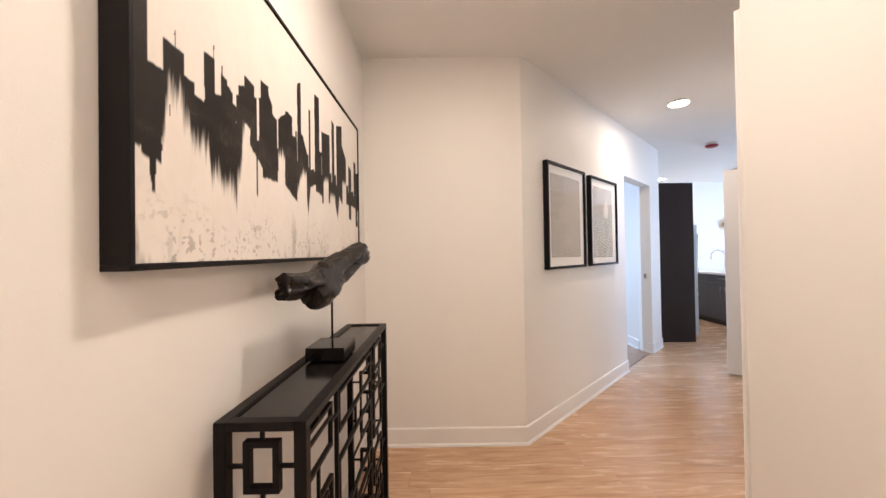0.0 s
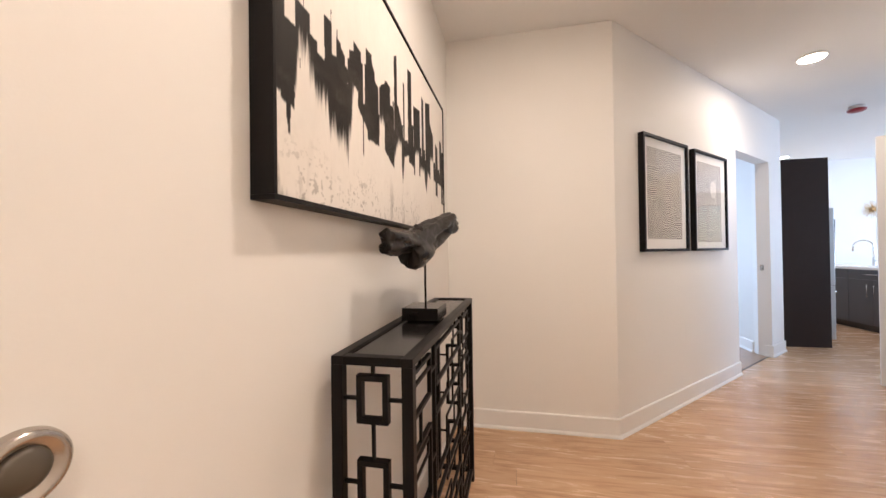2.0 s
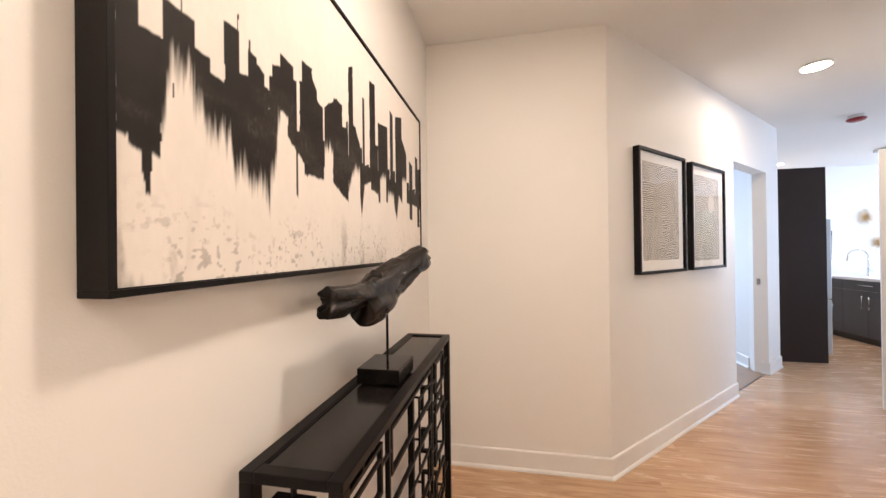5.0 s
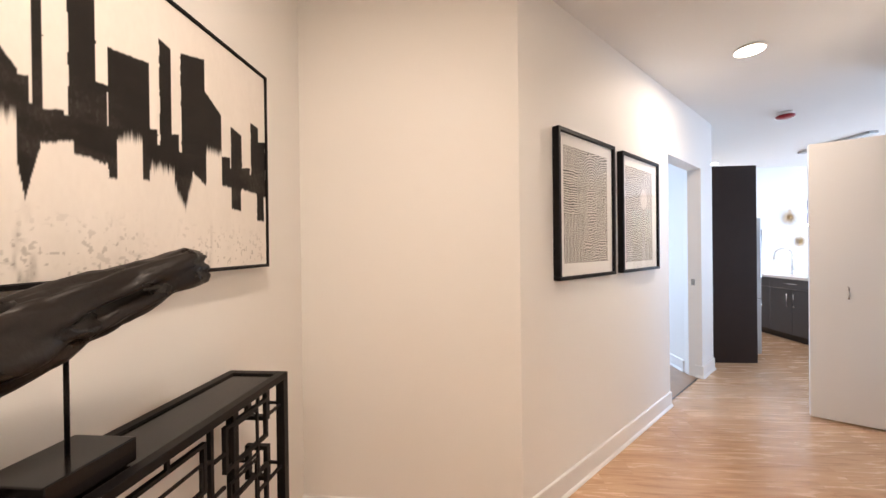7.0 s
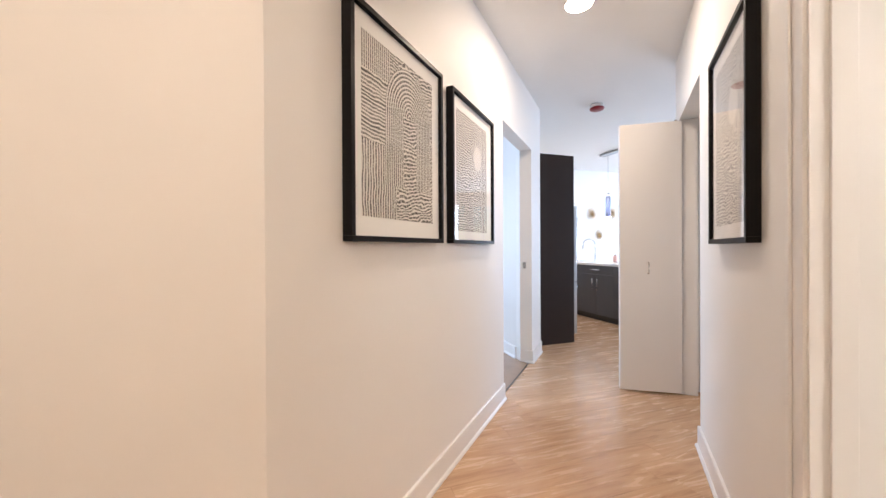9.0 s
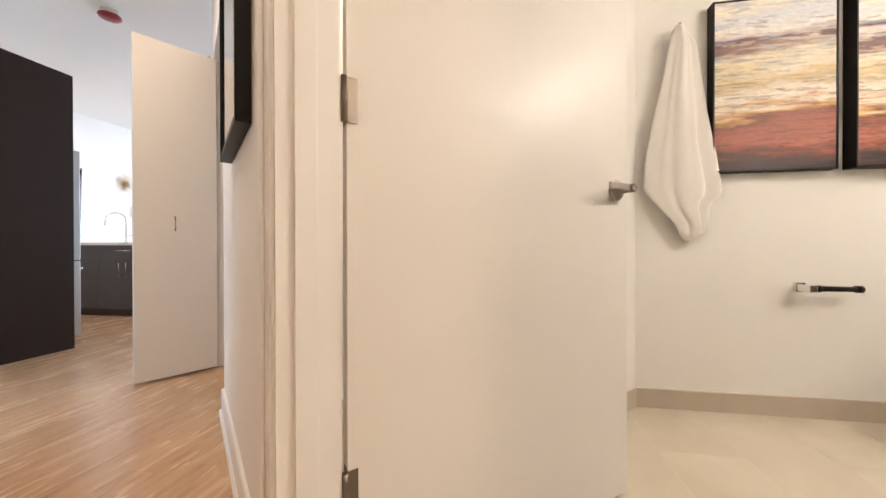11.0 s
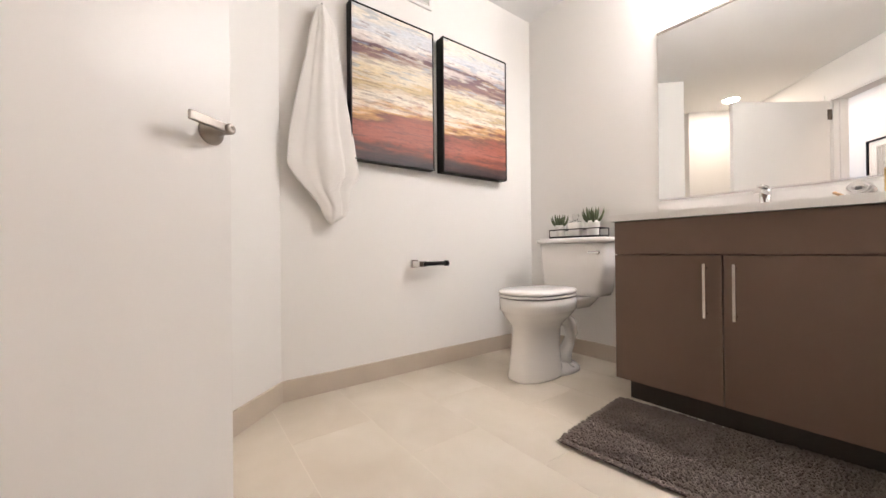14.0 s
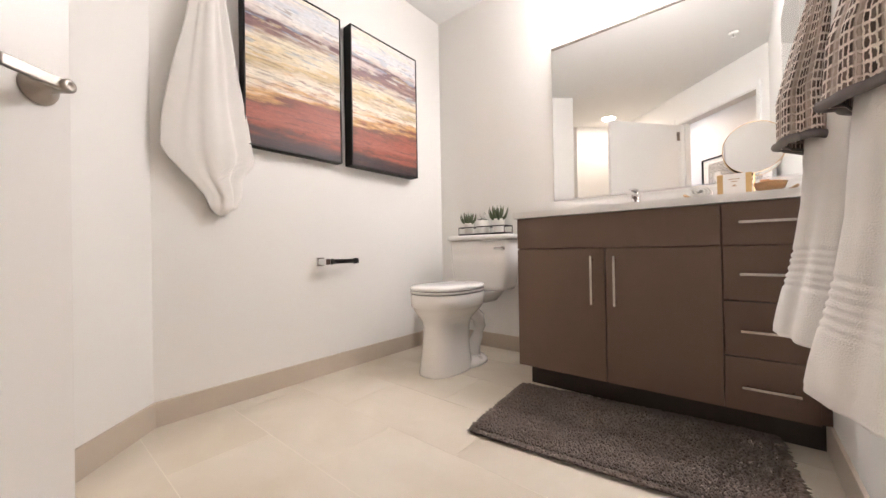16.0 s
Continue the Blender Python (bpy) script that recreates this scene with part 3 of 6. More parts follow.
# front fret panel: heavy rings in three bays, finer rings hung between them, joined by short bars
FX = CX1 - 0.022
for y in (0.866, 1.357):
    boxpart("upright", (FX, y, 0.07), (FX + 0.012, y + 0.011, CZ - 0.021), M_BLACK, con, 0.001)
for y0, y1 in ((0.626, 0.822), (0.886, 1.345), (1.410, 1.603)):
    for z0, z1 in ((0.795, 0.918), (0.505, 0.715), (0.295, 0.445), (0.100, 0.235)):
        ring_x(FX, y0, y1, z0, z1, 0.0105, 0.012)
for y0, y1, z0, z1 in ((0.640, 0.790, 0.640, 0.690), (1.172, 1.334, 0.630, 0.872), (1.052, 1.300, 0.400, 0.630), (1.442, 1.555, 0.768, 0.905),
                       (1.428, 1.548, 0.628, 0.760), (1.000, 1.130, 0.180, 0.360), (1.450, 1.560, 0.190, 0.350)):
    ring_x(FX + 0.004, y0, y1, z0, z1, 0.0065, 0.007)
for y0, y1, z in ((0.639, 0.809, 0.880), (0.822, 0.866, 0.862), (0.880, 0.886, 0.862), (1.345, 1.357, 0.862), (1.371, 1.410, 0.850), (1.371, 1.410, 0.764),
                  (1.555, CY1 - PT, 0.655), (1.603, CY1 - PT, 0.860), (CY0 + PT, 0.626, 0.862), (0.822, 0.866, 0.600), (1.371, 1.410, 0.590), (CY0 + PT, 0.626, 0.600),
                  (1.345, 1.357, 0.600), (0.822, 0.866, 0.370), (1.371, 1.410, 0.370), (0.822, 0.866, 0.170), (1.371, 1.410, 0.170), (1.603, CY1 - PT, 0.370), (CY0 + PT, 0.626, 0.370)):
    boxpart("fretwork_bar", (FX + 0.004, y0, z - 0.004), (FX + 0.012, y1, z + 0.004), M_BLACK, con)
for y, z0, z1 in ((0.712, 0.918, CZ - 0.021), (1.236, 0.918, CZ - 0.021), (1.445, 0.918, CZ - 0.021), (1.556, 0.918, CZ - 0.021), (0.712, 0.715, 0.795), (1.090, 0.715, 0.795),
                  (1.553, 0.715, 0.795), (0.712, 0.445, 0.505), (1.090, 0.445, 0.505), (1.500, 0.445, 0.505), (0.712, 0.235, 0.295), (1.236, 0.235, 0.295), (1.500, 0.235, 0.295), (0.712, 0.070, 0.100), (1.090, 0.070, 0.100), (1.500, 0.070, 0.100)):
    boxpart("fretwork_bar", (FX + 0.004, y - 0.004, z0), (FX + 0.012, y + 0.004, z1), M_BLACK, con)

# ---- carved wood sculpture on a stand ----
M_CARVED = mat("blackened_wood", (0.0095, 0.0068, 0.0055), 0.30, spec=0.45, var=0.75, var_scale=16, bump=0.9, bump_scale=38, rough_var=0.12)
scu = thing("wood_sculpture", -0.398, 1.115, CZ, 0, "blackened driftwood sculpture on a rod with a polished black block base", "sculpture")
bm = box(bmesh.new(), (-0.067, -0.078, 0.0005), (0.067, 0.078, 0.047), 0.0025)
part("base_block", bm, mat("polished_black_stone", (0.008, 0.0065, 0.006), 0.16, spec=0.28, var=0.3, var_scale=20), scu, "polished black block")
part("rod", cyl(bmesh.new(), (0, 0.01, 0.040), (0.0, 0.01, 0.245), 0.0042, n=10), M_BLACK, scu, "thin dark metal rod")
spine = [(-0.030, -0.322, 0.285), (-0.022, -0.27, 0.280), (-0.012, -0.17, 0.278), (0.0, -0.08, 0.285), (0.012, 0.01, 0.300), (0.028, 0.09, 0.330), (0.044, 0.16, 0.358), (0.058, 0.215, 0.374), (0.068, 0.250, 0.372)]
radii = [(0.024, 0.038), (0.030, 0.038), (0.034, 0.040), (0.042, 0.056), (0.046, 0.066), (0.044, 0.062), (0.040, 0.050), (0.038, 0.048), (0.026, 0.040)]
bm = bmesh.new()
rings, NS, SUB = [], 56, 12
for i in range((len(spine) - 1) * SUB + 1):
    a, k = min(i // SUB, len(spine) - 2), i / SUB - min(i // SUB, len(spine) - 2)
    c = Vector(spine[a]).lerp(Vector(spine[a + 1]), k)
    rx = radii[a][0] * (1 - k) + radii[a + 1][0] * k
    rz = radii[a][1] * (1 - k) + radii[a + 1][1] * k
    row = []
    for j in range(NS):
        th = 2 * math.pi * j / NS
        ct, sn = math.cos(th), math.sin(th)
        n1 = noise.noise(Vector((ct * 1.4, c.y * 7, sn * 1.4)))
        n2 = noise.noise(Vector((ct * 3, c.y * 16, sn * 3 + 7)))
        n3 = noise.noise(Vector((ct * 7 + 3, c.y * 22, sn * 7)))
        n4 = noise.noise(Vector((ct * 15, c.y * 30 + 5, sn * 15)))
        # blunt section with long grain ridges
        g = (0.95 + 0.07 * math.cos(3 * th + 5 * c.y)) * (1 + 0.26 * n1 + 0.15 * n2 + 0.08 * n3 + 0.04 * n4)
        dy = 0.012 * n2 + 0.005 * n3
        low = step01(-0.15, -0.60, sn)
        if c.y < -0.145:                      # stub whose underside rises towards the notch
            g *= 1 + low * (0.12 - 0.44 * step01(-0.31, -0.16, c.y))
        else:                                 # fin that hangs back over the notch
            g *= 1 + low * (0.66 * step01(0.04, -0.12, c.y))
            dy -= 0.030 * step01(-0.04, -0.145, c.y) * step01(-0.30, -0.95, sn)
        hole = step01(0.0, 0.5, ct) * step01(0.34, 0.10, abs(sn + 0.12)) * step01(-0.02, 0.03, c.y) * step01(0.17, 0.10, c.y)
        slot = step01(0.0, 0.5, ct) * step01(0.26, 0.08, abs(sn + 0.05)) * step01(-0.34, -0.30, c.y) * step01(-0.20, -0.26, c.y)
        g *= 1 - 0.62 * hole - 0.38 * slot
        if i < 5:
            dy += (-0.012 * step01(-0.1, -0.6, sn) + 0.014 * step01(0.5, 0.2, abs(sn))) * (1 - i / 5)
        row.append(bm.verts.new((c.x + rx * ct * g, c.y + dy, c.z + rz * sn * g)))
    rings.append(row)
for a, b in zip(rings, rings[1:]):
    for j in range(NS):
        bm.faces.new((a[j], b[j], b[(j + 1) % NS], a[(j + 1) % NS])).smooth = True
for row, sgn in ((rings[0], 0.022), (rings[-1], -0.004)):
    c = sum((v.co for v in row), Vector()) / NS
    mid = bm.verts.new(c + Vector((0, sgn, 0)))
    for j in range(NS):
        bm.faces.new((row[j], row[(j + 1) % NS], mid)).smooth = True
bmesh.ops.recalc_face_normals(bm, faces=bm.faces)
part("carving", bm, M_CARVED, scu, "gnarled blackened wood")
bm = lathe(bmesh.new(), [(0.024, -0.012), (0.020, 0.006), (0.015, 0.013), (0.010, 0.011), (0.007, 0.0), (0.0, -0.004)], 18)
for v in bm.verts:
    v.co *= 1 + 0.25 * noise.noise(v.co * 60)
bmesh.ops.transform(bm, matrix=pose(0.004, -0.085, 0.331, -14, 12, 0), verts=bm.verts)
part("knot", bm, M_CARVED, scu, "hollow broken knot")

# ---- door stop on the foyer wall ----
stop = thing("wall_door_stop", LEFT_X, 0.060, 1.006, 0, "round satin nickel concave door stop on the wall", "door stop")
part("cup", lathe(bmesh.new(), [(0.039, 0.0), (0.0395, 0.004), (0.038, 0.011), (0.033, 0.016), (0.028, 0.014), (0.022, 0.008)], 40, (1, 0, 0)), M_NICKEL, stop)
part("bumper", lathe(bmesh.new(), [(0.0222, 0.006), (0.0215, 0.011), (0.017, 0.015), (0.009, 0.0175), (0.0, 0.018)], 36, (1, 0, 0)),
     mat("taupe_rubber", (0.095, 0.078, 0.058), 0.4), stop, "domed taupe rubber pad")

# ---- skirting ----
SKIRT = [(0.0, 0.0), (0.024, 0.0), (0.023, 0.010), (0.017, 0.018), (0.013, 0.020), (0.013, 0.118), (0.009, 0.124), (0.0, 0.124)]
sweep("baseboard_1", [P(OPEN_A, 0), (AX, AY), (LEFT_X, AY), (LEFT_X, -1.5)], SKIRT, M_TRIM, None)
sweep("baseboard_2", [(RIGHT_X, -1.5), K0, P(DOOR_A - 0.033, HALL_W)], SKIRT, M_TRIM, None)
sweep("baseboard_3", [P(DOOR_B + 0.085, HALL_W), P(CLO_A, HALL_W), P(CLO_A, WALL_IN)], SKIRT, M_TRIM, None)
sweep("baseboard_4", [(P(3.42, 0)[0], 4.92), P(3.42, 0), P(OPEN_B, 0), P(OPEN_B, -0.06)], SKIRT, M_TRIM, None)
sweep("baseboard_5", [(2.62, P(OPEN_B, -0.12)[1] + 0.10), (2.62, NORTH_Y)], SKIRT, M_TRIM, None)
TSK = [(0.0, 0.0), (0.010, 0.0), (0.010, 0.099), (0.0085, 0.101), (0.0, 0.101)]
for k, (a, b) in enumerate((((BX0, 0.96), (BX0, BY0)), ((BX0, BY0), (BX1, BY0)), ((BX1, BY0), CORNER), (CORNER, NOOK), (NOOK, NOOK_END))):
    ob = sweep("skirting_tile", [a, b], TSK, M_TILEBASE, None)
    tagged(ob, "beige stone tile skirting along the bathroom wall", "skirting")

# ---- bathroom door and its frame ----
fr = thing("door_frame_1", *P(0, 0), 0, 45, "white painted moulded door casing and jambs", "door frame", "", "structure")
JT = 0.020
for s0, s1 in ((DOOR_A, DOOR_A + JT), (DOOR_B - JT, DOOR_B)):
    boxpart("jamb", (s0, -WALL_IN - 0.004, 0), (s1, -HALL_W + 0.004, DOOR_H - JT), M_TRIM, fr, 0.001)
boxpart("head_jamb", (DOOR_A, -WALL_IN - 0.004, DOOR_H - JT), (DOOR_B, -HALL_W + 0.004, DOOR_H), M_TRIM, fr, 0.001)
boxpart("stop_bead", (DOOR_B - JT - 0.012, -WALL_IN + 0.045, 0), (DOOR_B - JT, -HALL_W - 0.03, DOOR_H - JT), M_TRIM, fr, 0.002)
boxpart("stop_bead", (DOOR_A + JT, -WALL_IN + 0.045, 0), (DOOR_A + JT + 0.012, -HALL_W - 0.03, DOOR_H - JT), M_TRIM, fr, 0.002)


def casing(s_in, s_out, n, out):
    lo, hi = min(s_in, s_out), max(s_in, s_out)
    a = 1 if s_out > s_in else -1
    boxpart("casing", (lo, -n, 0), (hi, -n + out * 0.012, DOOR_H + 0.05), M_TRIM, fr, 0.002)
    e0, e1 = s_out - a * 0.022, s_out
    boxpart("casing", (min(e0, e1), -n + out * 0.012, 0), (max(e0, e1), -n + out * 0.020, DOOR_H + 0.05), M_TRIM, fr, 0.003)


for n, out in ((HALL_W, 1), (WALL_IN, -1)):
    casing(DOOR_B - 0.008, DOOR_B + 0.072, n, out)
    casing(DOOR_A + 0.008, DOOR_A - 0.030, n, out)
    boxpart("head_casing", (DOOR_A + 0.008, -n, DOOR_H - 0.008), (DOOR_B - 0.008, -n + out * 0.012, DOOR_H + 0.05), M_TRIM, fr, 0.002)

HX, HY = P(0.534, 1.362)
DW, DT = 0.938, 0.042
door = thing("door_1", HX, HY, 0, -53.6, "white flush bathroom door standing open", "door", "", "structure")
leaf = boxpart("leaf", (0.006, 0.002, 0.012), (0.006 + DW, 0.002 + DT, 2.130), M_DOOR, door, 0.002)


M_LEVER = mat("brushed_nickel", (0.33, 0.30, 0.27), 0.3, metal=1.0)


def lever(parent, x, y, z, d):
    """d: -1 towards -y, 1 towards +y."""
    h = part("lever_handle", lathe(bmesh.new(), [(0.033, 0.0), (0.034, 0.004), (0.031, 0.010), (0.027, 0.012), (0.022, 0.018), (0.0135, 0.022), (0.0125, 0.052), (0.0135, 0.054), (0.0135, 0.068), (0.0105, 0.071), (0.005, 0.0715), (0.0045, 0.069), (0.0, 0.069)], 28, (0, d, 0)), M_LEVER, parent, "satin nickel lever handle")
    h.location = (x, y, z)
    bm = box(bmesh.new(), (-0.100, d * 0.058 - 0.005, -0.011), (0.010, d * 0.058 + 0.005, 0.011), 0.003)
    for v in bm.verts:
        v.co.z -= 0.0 if v.co.x > -0.03 else (v.co.x + 0.03) * 0.05
    part("lever", bm, M_LEVER, h)
    return h


lever(door, 0.884, 0.002, 1.031, -1)
lever(door, 0.884, 0.002 + DT, 1.031, 1)
boxpart("latch_plate", (0.006 + DW - 0.0005, 0.010, 0.992), (0.006 + DW + 0.0015, 0.035, 1.052), M_NICKEL, door, 0.0003)
M_HINGE = mat("aged_nickel", (0.20, 0.165, 0.135), 0.42, metal=1.0)
for z in (0.30, 1.17, 2.0):
    hg = part("hinge", cyl(bmesh.new(), (0.0, -0.004, z - 0.05), (0.0, -0.004, z + 0.05), 0.007, n=14), M_HINGE, door, "satin nickel butt hinge")
    boxpart("hinge_leaf", (0.0045, 0.0, z - 0.05), (0.0065, 0.032, z + 0.05), M_HINGE, hg)
    bm = box(bmesh.new(), (-0.001, -0.034, z - 0.05), (0.0012, 0.0, z + 0.05))
    bmesh.ops.transform(bm, matrix=pose(0, 0, 0, 0, 0, 53.6 + 45), verts=bm.verts)
    bmesh.ops.transform(bm, matrix=Matrix.Translation((-0.004, -0.004, 0)), verts=bm.verts)
    part("hinge_leaf", bm, M_HINGE, hg)

# ---- folding closet doors ----
clo = thing("folding_closet_door", *P(2.617, 0.803), 0.0, -32, "white flush folding closet door folded open into the hall", "door")
lf = boxpart("door_panel", (0.0, 0.0, 0.015), (0.445, 0.030, 2.155), M_DOOR, clo, 0.0015)
hd = part("pull_handle", tube(bmesh.new(), [(0.205, 0.0, 0.955), (0.205, -0.022, 0.957), (0.205, -0.027, 0.966), (0.205, -0.027, 1.034), (0.205, -0.022, 1.043), (0.205, 0.0, 1.045)], 0.0045, 10), M_NICKEL, clo, "small satin nickel bar pull")
bm = box(bmesh.new(), (0, 0, 0.015), (0.445, 0.030, 2.155), 0.0015)
bmesh.ops.transform(bm, matrix=pose(0.006, 0.038, 0, 0, 0, 4), verts=bm.verts)
part("door_panel", bm, M_DOOR, clo)
boxpart("top_pivot", (0.40, 0.010, 2.155), (0.42, 0.022, 2.169), M_NICKEL, clo)
cl = prism(bmesh.new(), [P(CLO_A - 0.1, WALL_IN), P(CLO_A - 0.1, 1.95), P(CLO_A - 0.2, 1.95), P(CLO_A - 0.2, WALL_IN)], 0, CEIL)
prism(cl, [P(CLO_B + 0.1, WALL_IN), P(CLO_B + 0.2, WALL_IN), P(CLO_B + 0.2, 1.95), P(CLO_B + 0.1, 1.95)], 0, CEIL)
prism(cl, [P(CLO_A - 0.2, 1.95), P(CLO_B + 0.2, 1.95), P(CLO_B + 0.2, 2.05), P(CLO_A - 0.2, 2.05)], 0, CEIL)
structure("wall_closet", cl, M_WALL, "white painted closet walls", "wall")

# ---- bedroom doorway details ----
strike = thing("strike_plate", *P(OPEN_B, -0.075), 0.987, 45, "satin nickel strike plate on the doorway jamb", "strike plate")
boxpart("plate", (-0.003, -0.016, -0.032), (0.0, 0.016, 0.032), M_NICKEL, strike, 0.0006)
boxpart("tongue", (-0.012, -0.010, -0.016), (-0.003, 0.012, 0.016), M_NICKEL, strike, 0.001)
sw = thing("light_switch", 2.62, 4.95, 1.08, 0, "white rocker light switch on the bedroom wall", "light switch")
boxpart("cover_plate", (-0.007, -0.038, -0.06), (0.0, 0.038, 0.06), M_WHITEP, sw, 0.002)
boxpart("rocker", (-0.011, -0.017, -0.033), (-0.007, 0.017, 0.033), M_WHITEP, sw, 0.001)
ts = thing("threshold_strip", *P(OPEN_A, -0.03), 0, 45, "dark metal threshold strip in the doorway", "threshold", "", "structure")
boxpart("strip", (0.0, -0.006, 0.0), (OPEN_B - OPEN_A, 0.006, 0.003), mat("dark_metal", (0.10, 0.09, 0.08), 0.4, metal=0.8), ts, 0.001)

# ---- ceiling sounder ----
det = thing("ceiling_alarm", 3.51, 4.41, CEIL, 0, "white ceiling fire alarm with a dark red lower disc", "fire alarm")
part("base", lathe(bmesh.new(), [(0.052, -0.030), (0.060, -0.026), (0.062, 0.0)], 32), M_WHITEP, det)
part("sounder", lathe(bmesh.new(), [(0.0, -0.064), (0.045, -0.062), (0.068, -0.052), (0.075, -0.042), (0.072, -0.034), (0.055, -0.030)], 32), M_RED, det, "dark red disc")

# ---- kitchen ----
pan = thing("tall_end_panel", 3.075, 4.925, 0, 0, "tall dark stained wood end panel beside the refrigerator", "cabinet")
boxpart("side_panel", (0.004, 0.0, 0.0), (0.537, 0.034, 2.285), M_DARKWOOD, pan, 0.001)
boxpart("edge_band", (0.537, 0.001, 0.0), (0.5385, 0.033, 2.284), M_DARKWOOD, pan)
ref = thing("refrigerator", 3.05, 4.975, 0, 0, "stainless steel refrigerator with a freezer drawer", "refrigerator")
boxpart("body", (0, 0, 0.03), (0.585, 0.86, 1.68), M_STEEL, ref, 0.004)
boxpart("upper_door", (0.59, 0.003, 0.74), (0.648, 0.857, 1.68), M_STEEL, ref, 0.006)
boxpart("freezer_drawer", (0.59, 0.003, 0.09), (0.648, 0.857, 0.73), M_STEEL, ref, 0.006)
boxpart("toe_grille", (0.02, 0.01, 0.0), (0.60, 0.85, 0.09), M_BLACK, ref)
part("handle", tube(bmesh.new(), [(0.648, 0.06, 0.98), (0.69, 0.06, 0.985), (0.69, 0.06, 1.55), (0.648, 0.06, 1.555)], 0.011, 10), M_CHROME, ref)
part("handle", tube(bmesh.new(), [(0.648, 0.05, 0.66), (0.69, 0.05, 0.66), (0.69, 0.81, 0.66), (0.648, 0.81, 0.66)], 0.011, 10), M_CHROME, ref)


def base_unit(y0, y1, doors, drawer):
    u = thing("base_cabinet", 4.8, y0, 0, 0, "charcoal flat front kitchen base cabinet with bar pulls", "cabinet", "kitchen base cabinets")
    w = y1 - y0
    boxpart("carcass", (0.02, 0, 0.09), (0.60, w, 0.875), M_GREYCAB, u)
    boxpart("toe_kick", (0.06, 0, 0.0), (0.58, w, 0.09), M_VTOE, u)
    zt = 0.872
    if drawer:
        d = boxpart("drawer_front", (0.0, 0.002, 0.735), (0.0195, w - 0.002, 0.872), M_GREYCAB, u, 0.001)
        part("handle", tube(bmesh.new(), [(0.0, w / 2 - 0.10, 0.81), (-0.03, w / 2 - 0.10, 0.81), (-0.03, w / 2 + 0.10, 0.81), (0.0, w / 2 + 0.10, 0.81)], 0.005, 8), M_CHROME, d)
        zt = 0.732
    for k in range(doors):
        a, b = w * k / doors + 0.002, w * (k + 1) / doors - 0.002
        d = boxpart("door", (0.0, a, 0.095), (0.0195, b, zt), M_GREYCAB, u, 0.001)
        hy = b - 0.05 if k == 0 else a + 0.05
        part("handle", tube(bmesh.new(), [(0.0, hy, zt - 0.24), (-0.03, hy, zt - 0.24), (-0.03, hy, zt - 0.07), (0.0, hy, zt - 0.07)], 0.005, 8), M_CHROME, d)


base_unit(5.53, 6.28, 2, True)
base_unit(4.78, 5.53, 2, False)
base_unit(6.28, 7.00, 1, True)
ct = thing("kitchen_countertop", 4.78, 4.76, 0.8755, 0, "white quartz kitchen countertop over the base cabinets", "countertop")
boxpart("slab", (0, 0, 0), (0.66, 2.36, 0.035), M_QUARTZ, ct, 0.003)
fa = thing("kitchen_faucet", 5.12, 6.28, 0.911, 0, "chrome gooseneck kitchen faucet on the countertop", "faucet")
part("body", lathe(bmesh.new(), [(0.026, 0.0), (0.024, 0.01), (0.018, 0.02), (0.017, 0.12), (0.012, 0.125)], 20), M_CHROME, fa)
part("spout", tube(bmesh.new(), [(0, 0, 0.11)] + [(-0.09 + 0.09 * math.cos(a), 0.045 - 0.045 * math.cos(a), 0.30 + 0.09 * math.sin(a)) for a in [k * math.pi / 12 for k in range(13)]] + [(-0.185, 0.092, 0.22)], 0.011, 12), M_CHROME, fa)
part("lever", cyl(bmesh.new(), (0.0, -0.012, 0.08), (0.02, -0.075, 0.10), 0.006, n=10), M_CHROME, fa)
cup = thing("soap_bottle", 5.30, 6.02, 0.911, 0, "small pink soap bottle on the kitchen countertop", "bottle")
part("bottle", lathe(bmesh.new(), [(0.034, 0.0), (0.037, 0.01), (0.036, 0.09), (0.022, 0.115), (0.012, 0.12)], 20), mat("pale_pink_plastic", (0.70, 0.45, 0.42), 0.4), cup)
part("pump", lathe(bmesh.new(), [(0.011, 0.12), (0.011, 0.14), (0.005, 0.142), (0.005, 0.17), (0.016, 0.172), (0.014, 0.182)], 14), M_WHITEP, cup)
bow = thing("black_bowl", 5.18, 5.62, 0.911, 0, "small black bowl holding a folded cloth", "bowl")
part("bowl", lathe(bmesh.new(), [(0.05, 0.0), (0.085, 0.03), (0.105, 0.075), (0.10, 0.076), (0.08, 0.034), (0.0, 0.012)], 24), M_BLACK, bow)
part("cloth", box(bmesh.new(), (-0.06, -0.05, 0.03), (0.05, 0.05, 0.09), 0.015), M_TOWEL, bow, "folded dark cloth")
pen = thing("pendant_light", 5.10, 5.96, CEIL, 0, "crystal cylinder pendant lamp on a long metal ceiling canopy", "pendant light")
boxpart("canopy", (-0.05, -0.80, -0.035), (0.05, 0.14, 0.0), M_STEEL, pen, 0.004)
part("cable", cyl(bmesh.new(), (0, 0, -0.035), (0, 0, -0.66), 0.003, n=8), M_STEEL, pen)
part("cap", cyl(bmesh.new(), (0, 0, -0.66), (0, 0, -0.72), 0.035, n=20), M_CHROME, pen)
part("crystal", cyl(bmesh.new(), (0, 0, -0.72), (0, 0, -1.05), 0.040, n=10), mat("blue_crystal", (0.55, 0.62, 0.9), 0.08, trans=0.7), pen, "faceted crystal tube")
part("tip", cyl(bmesh.new(), (0, 0, -1.05), (0, 0, -1.08), 0.036, n=20), M_LED, pen, "glowing end of the tube")


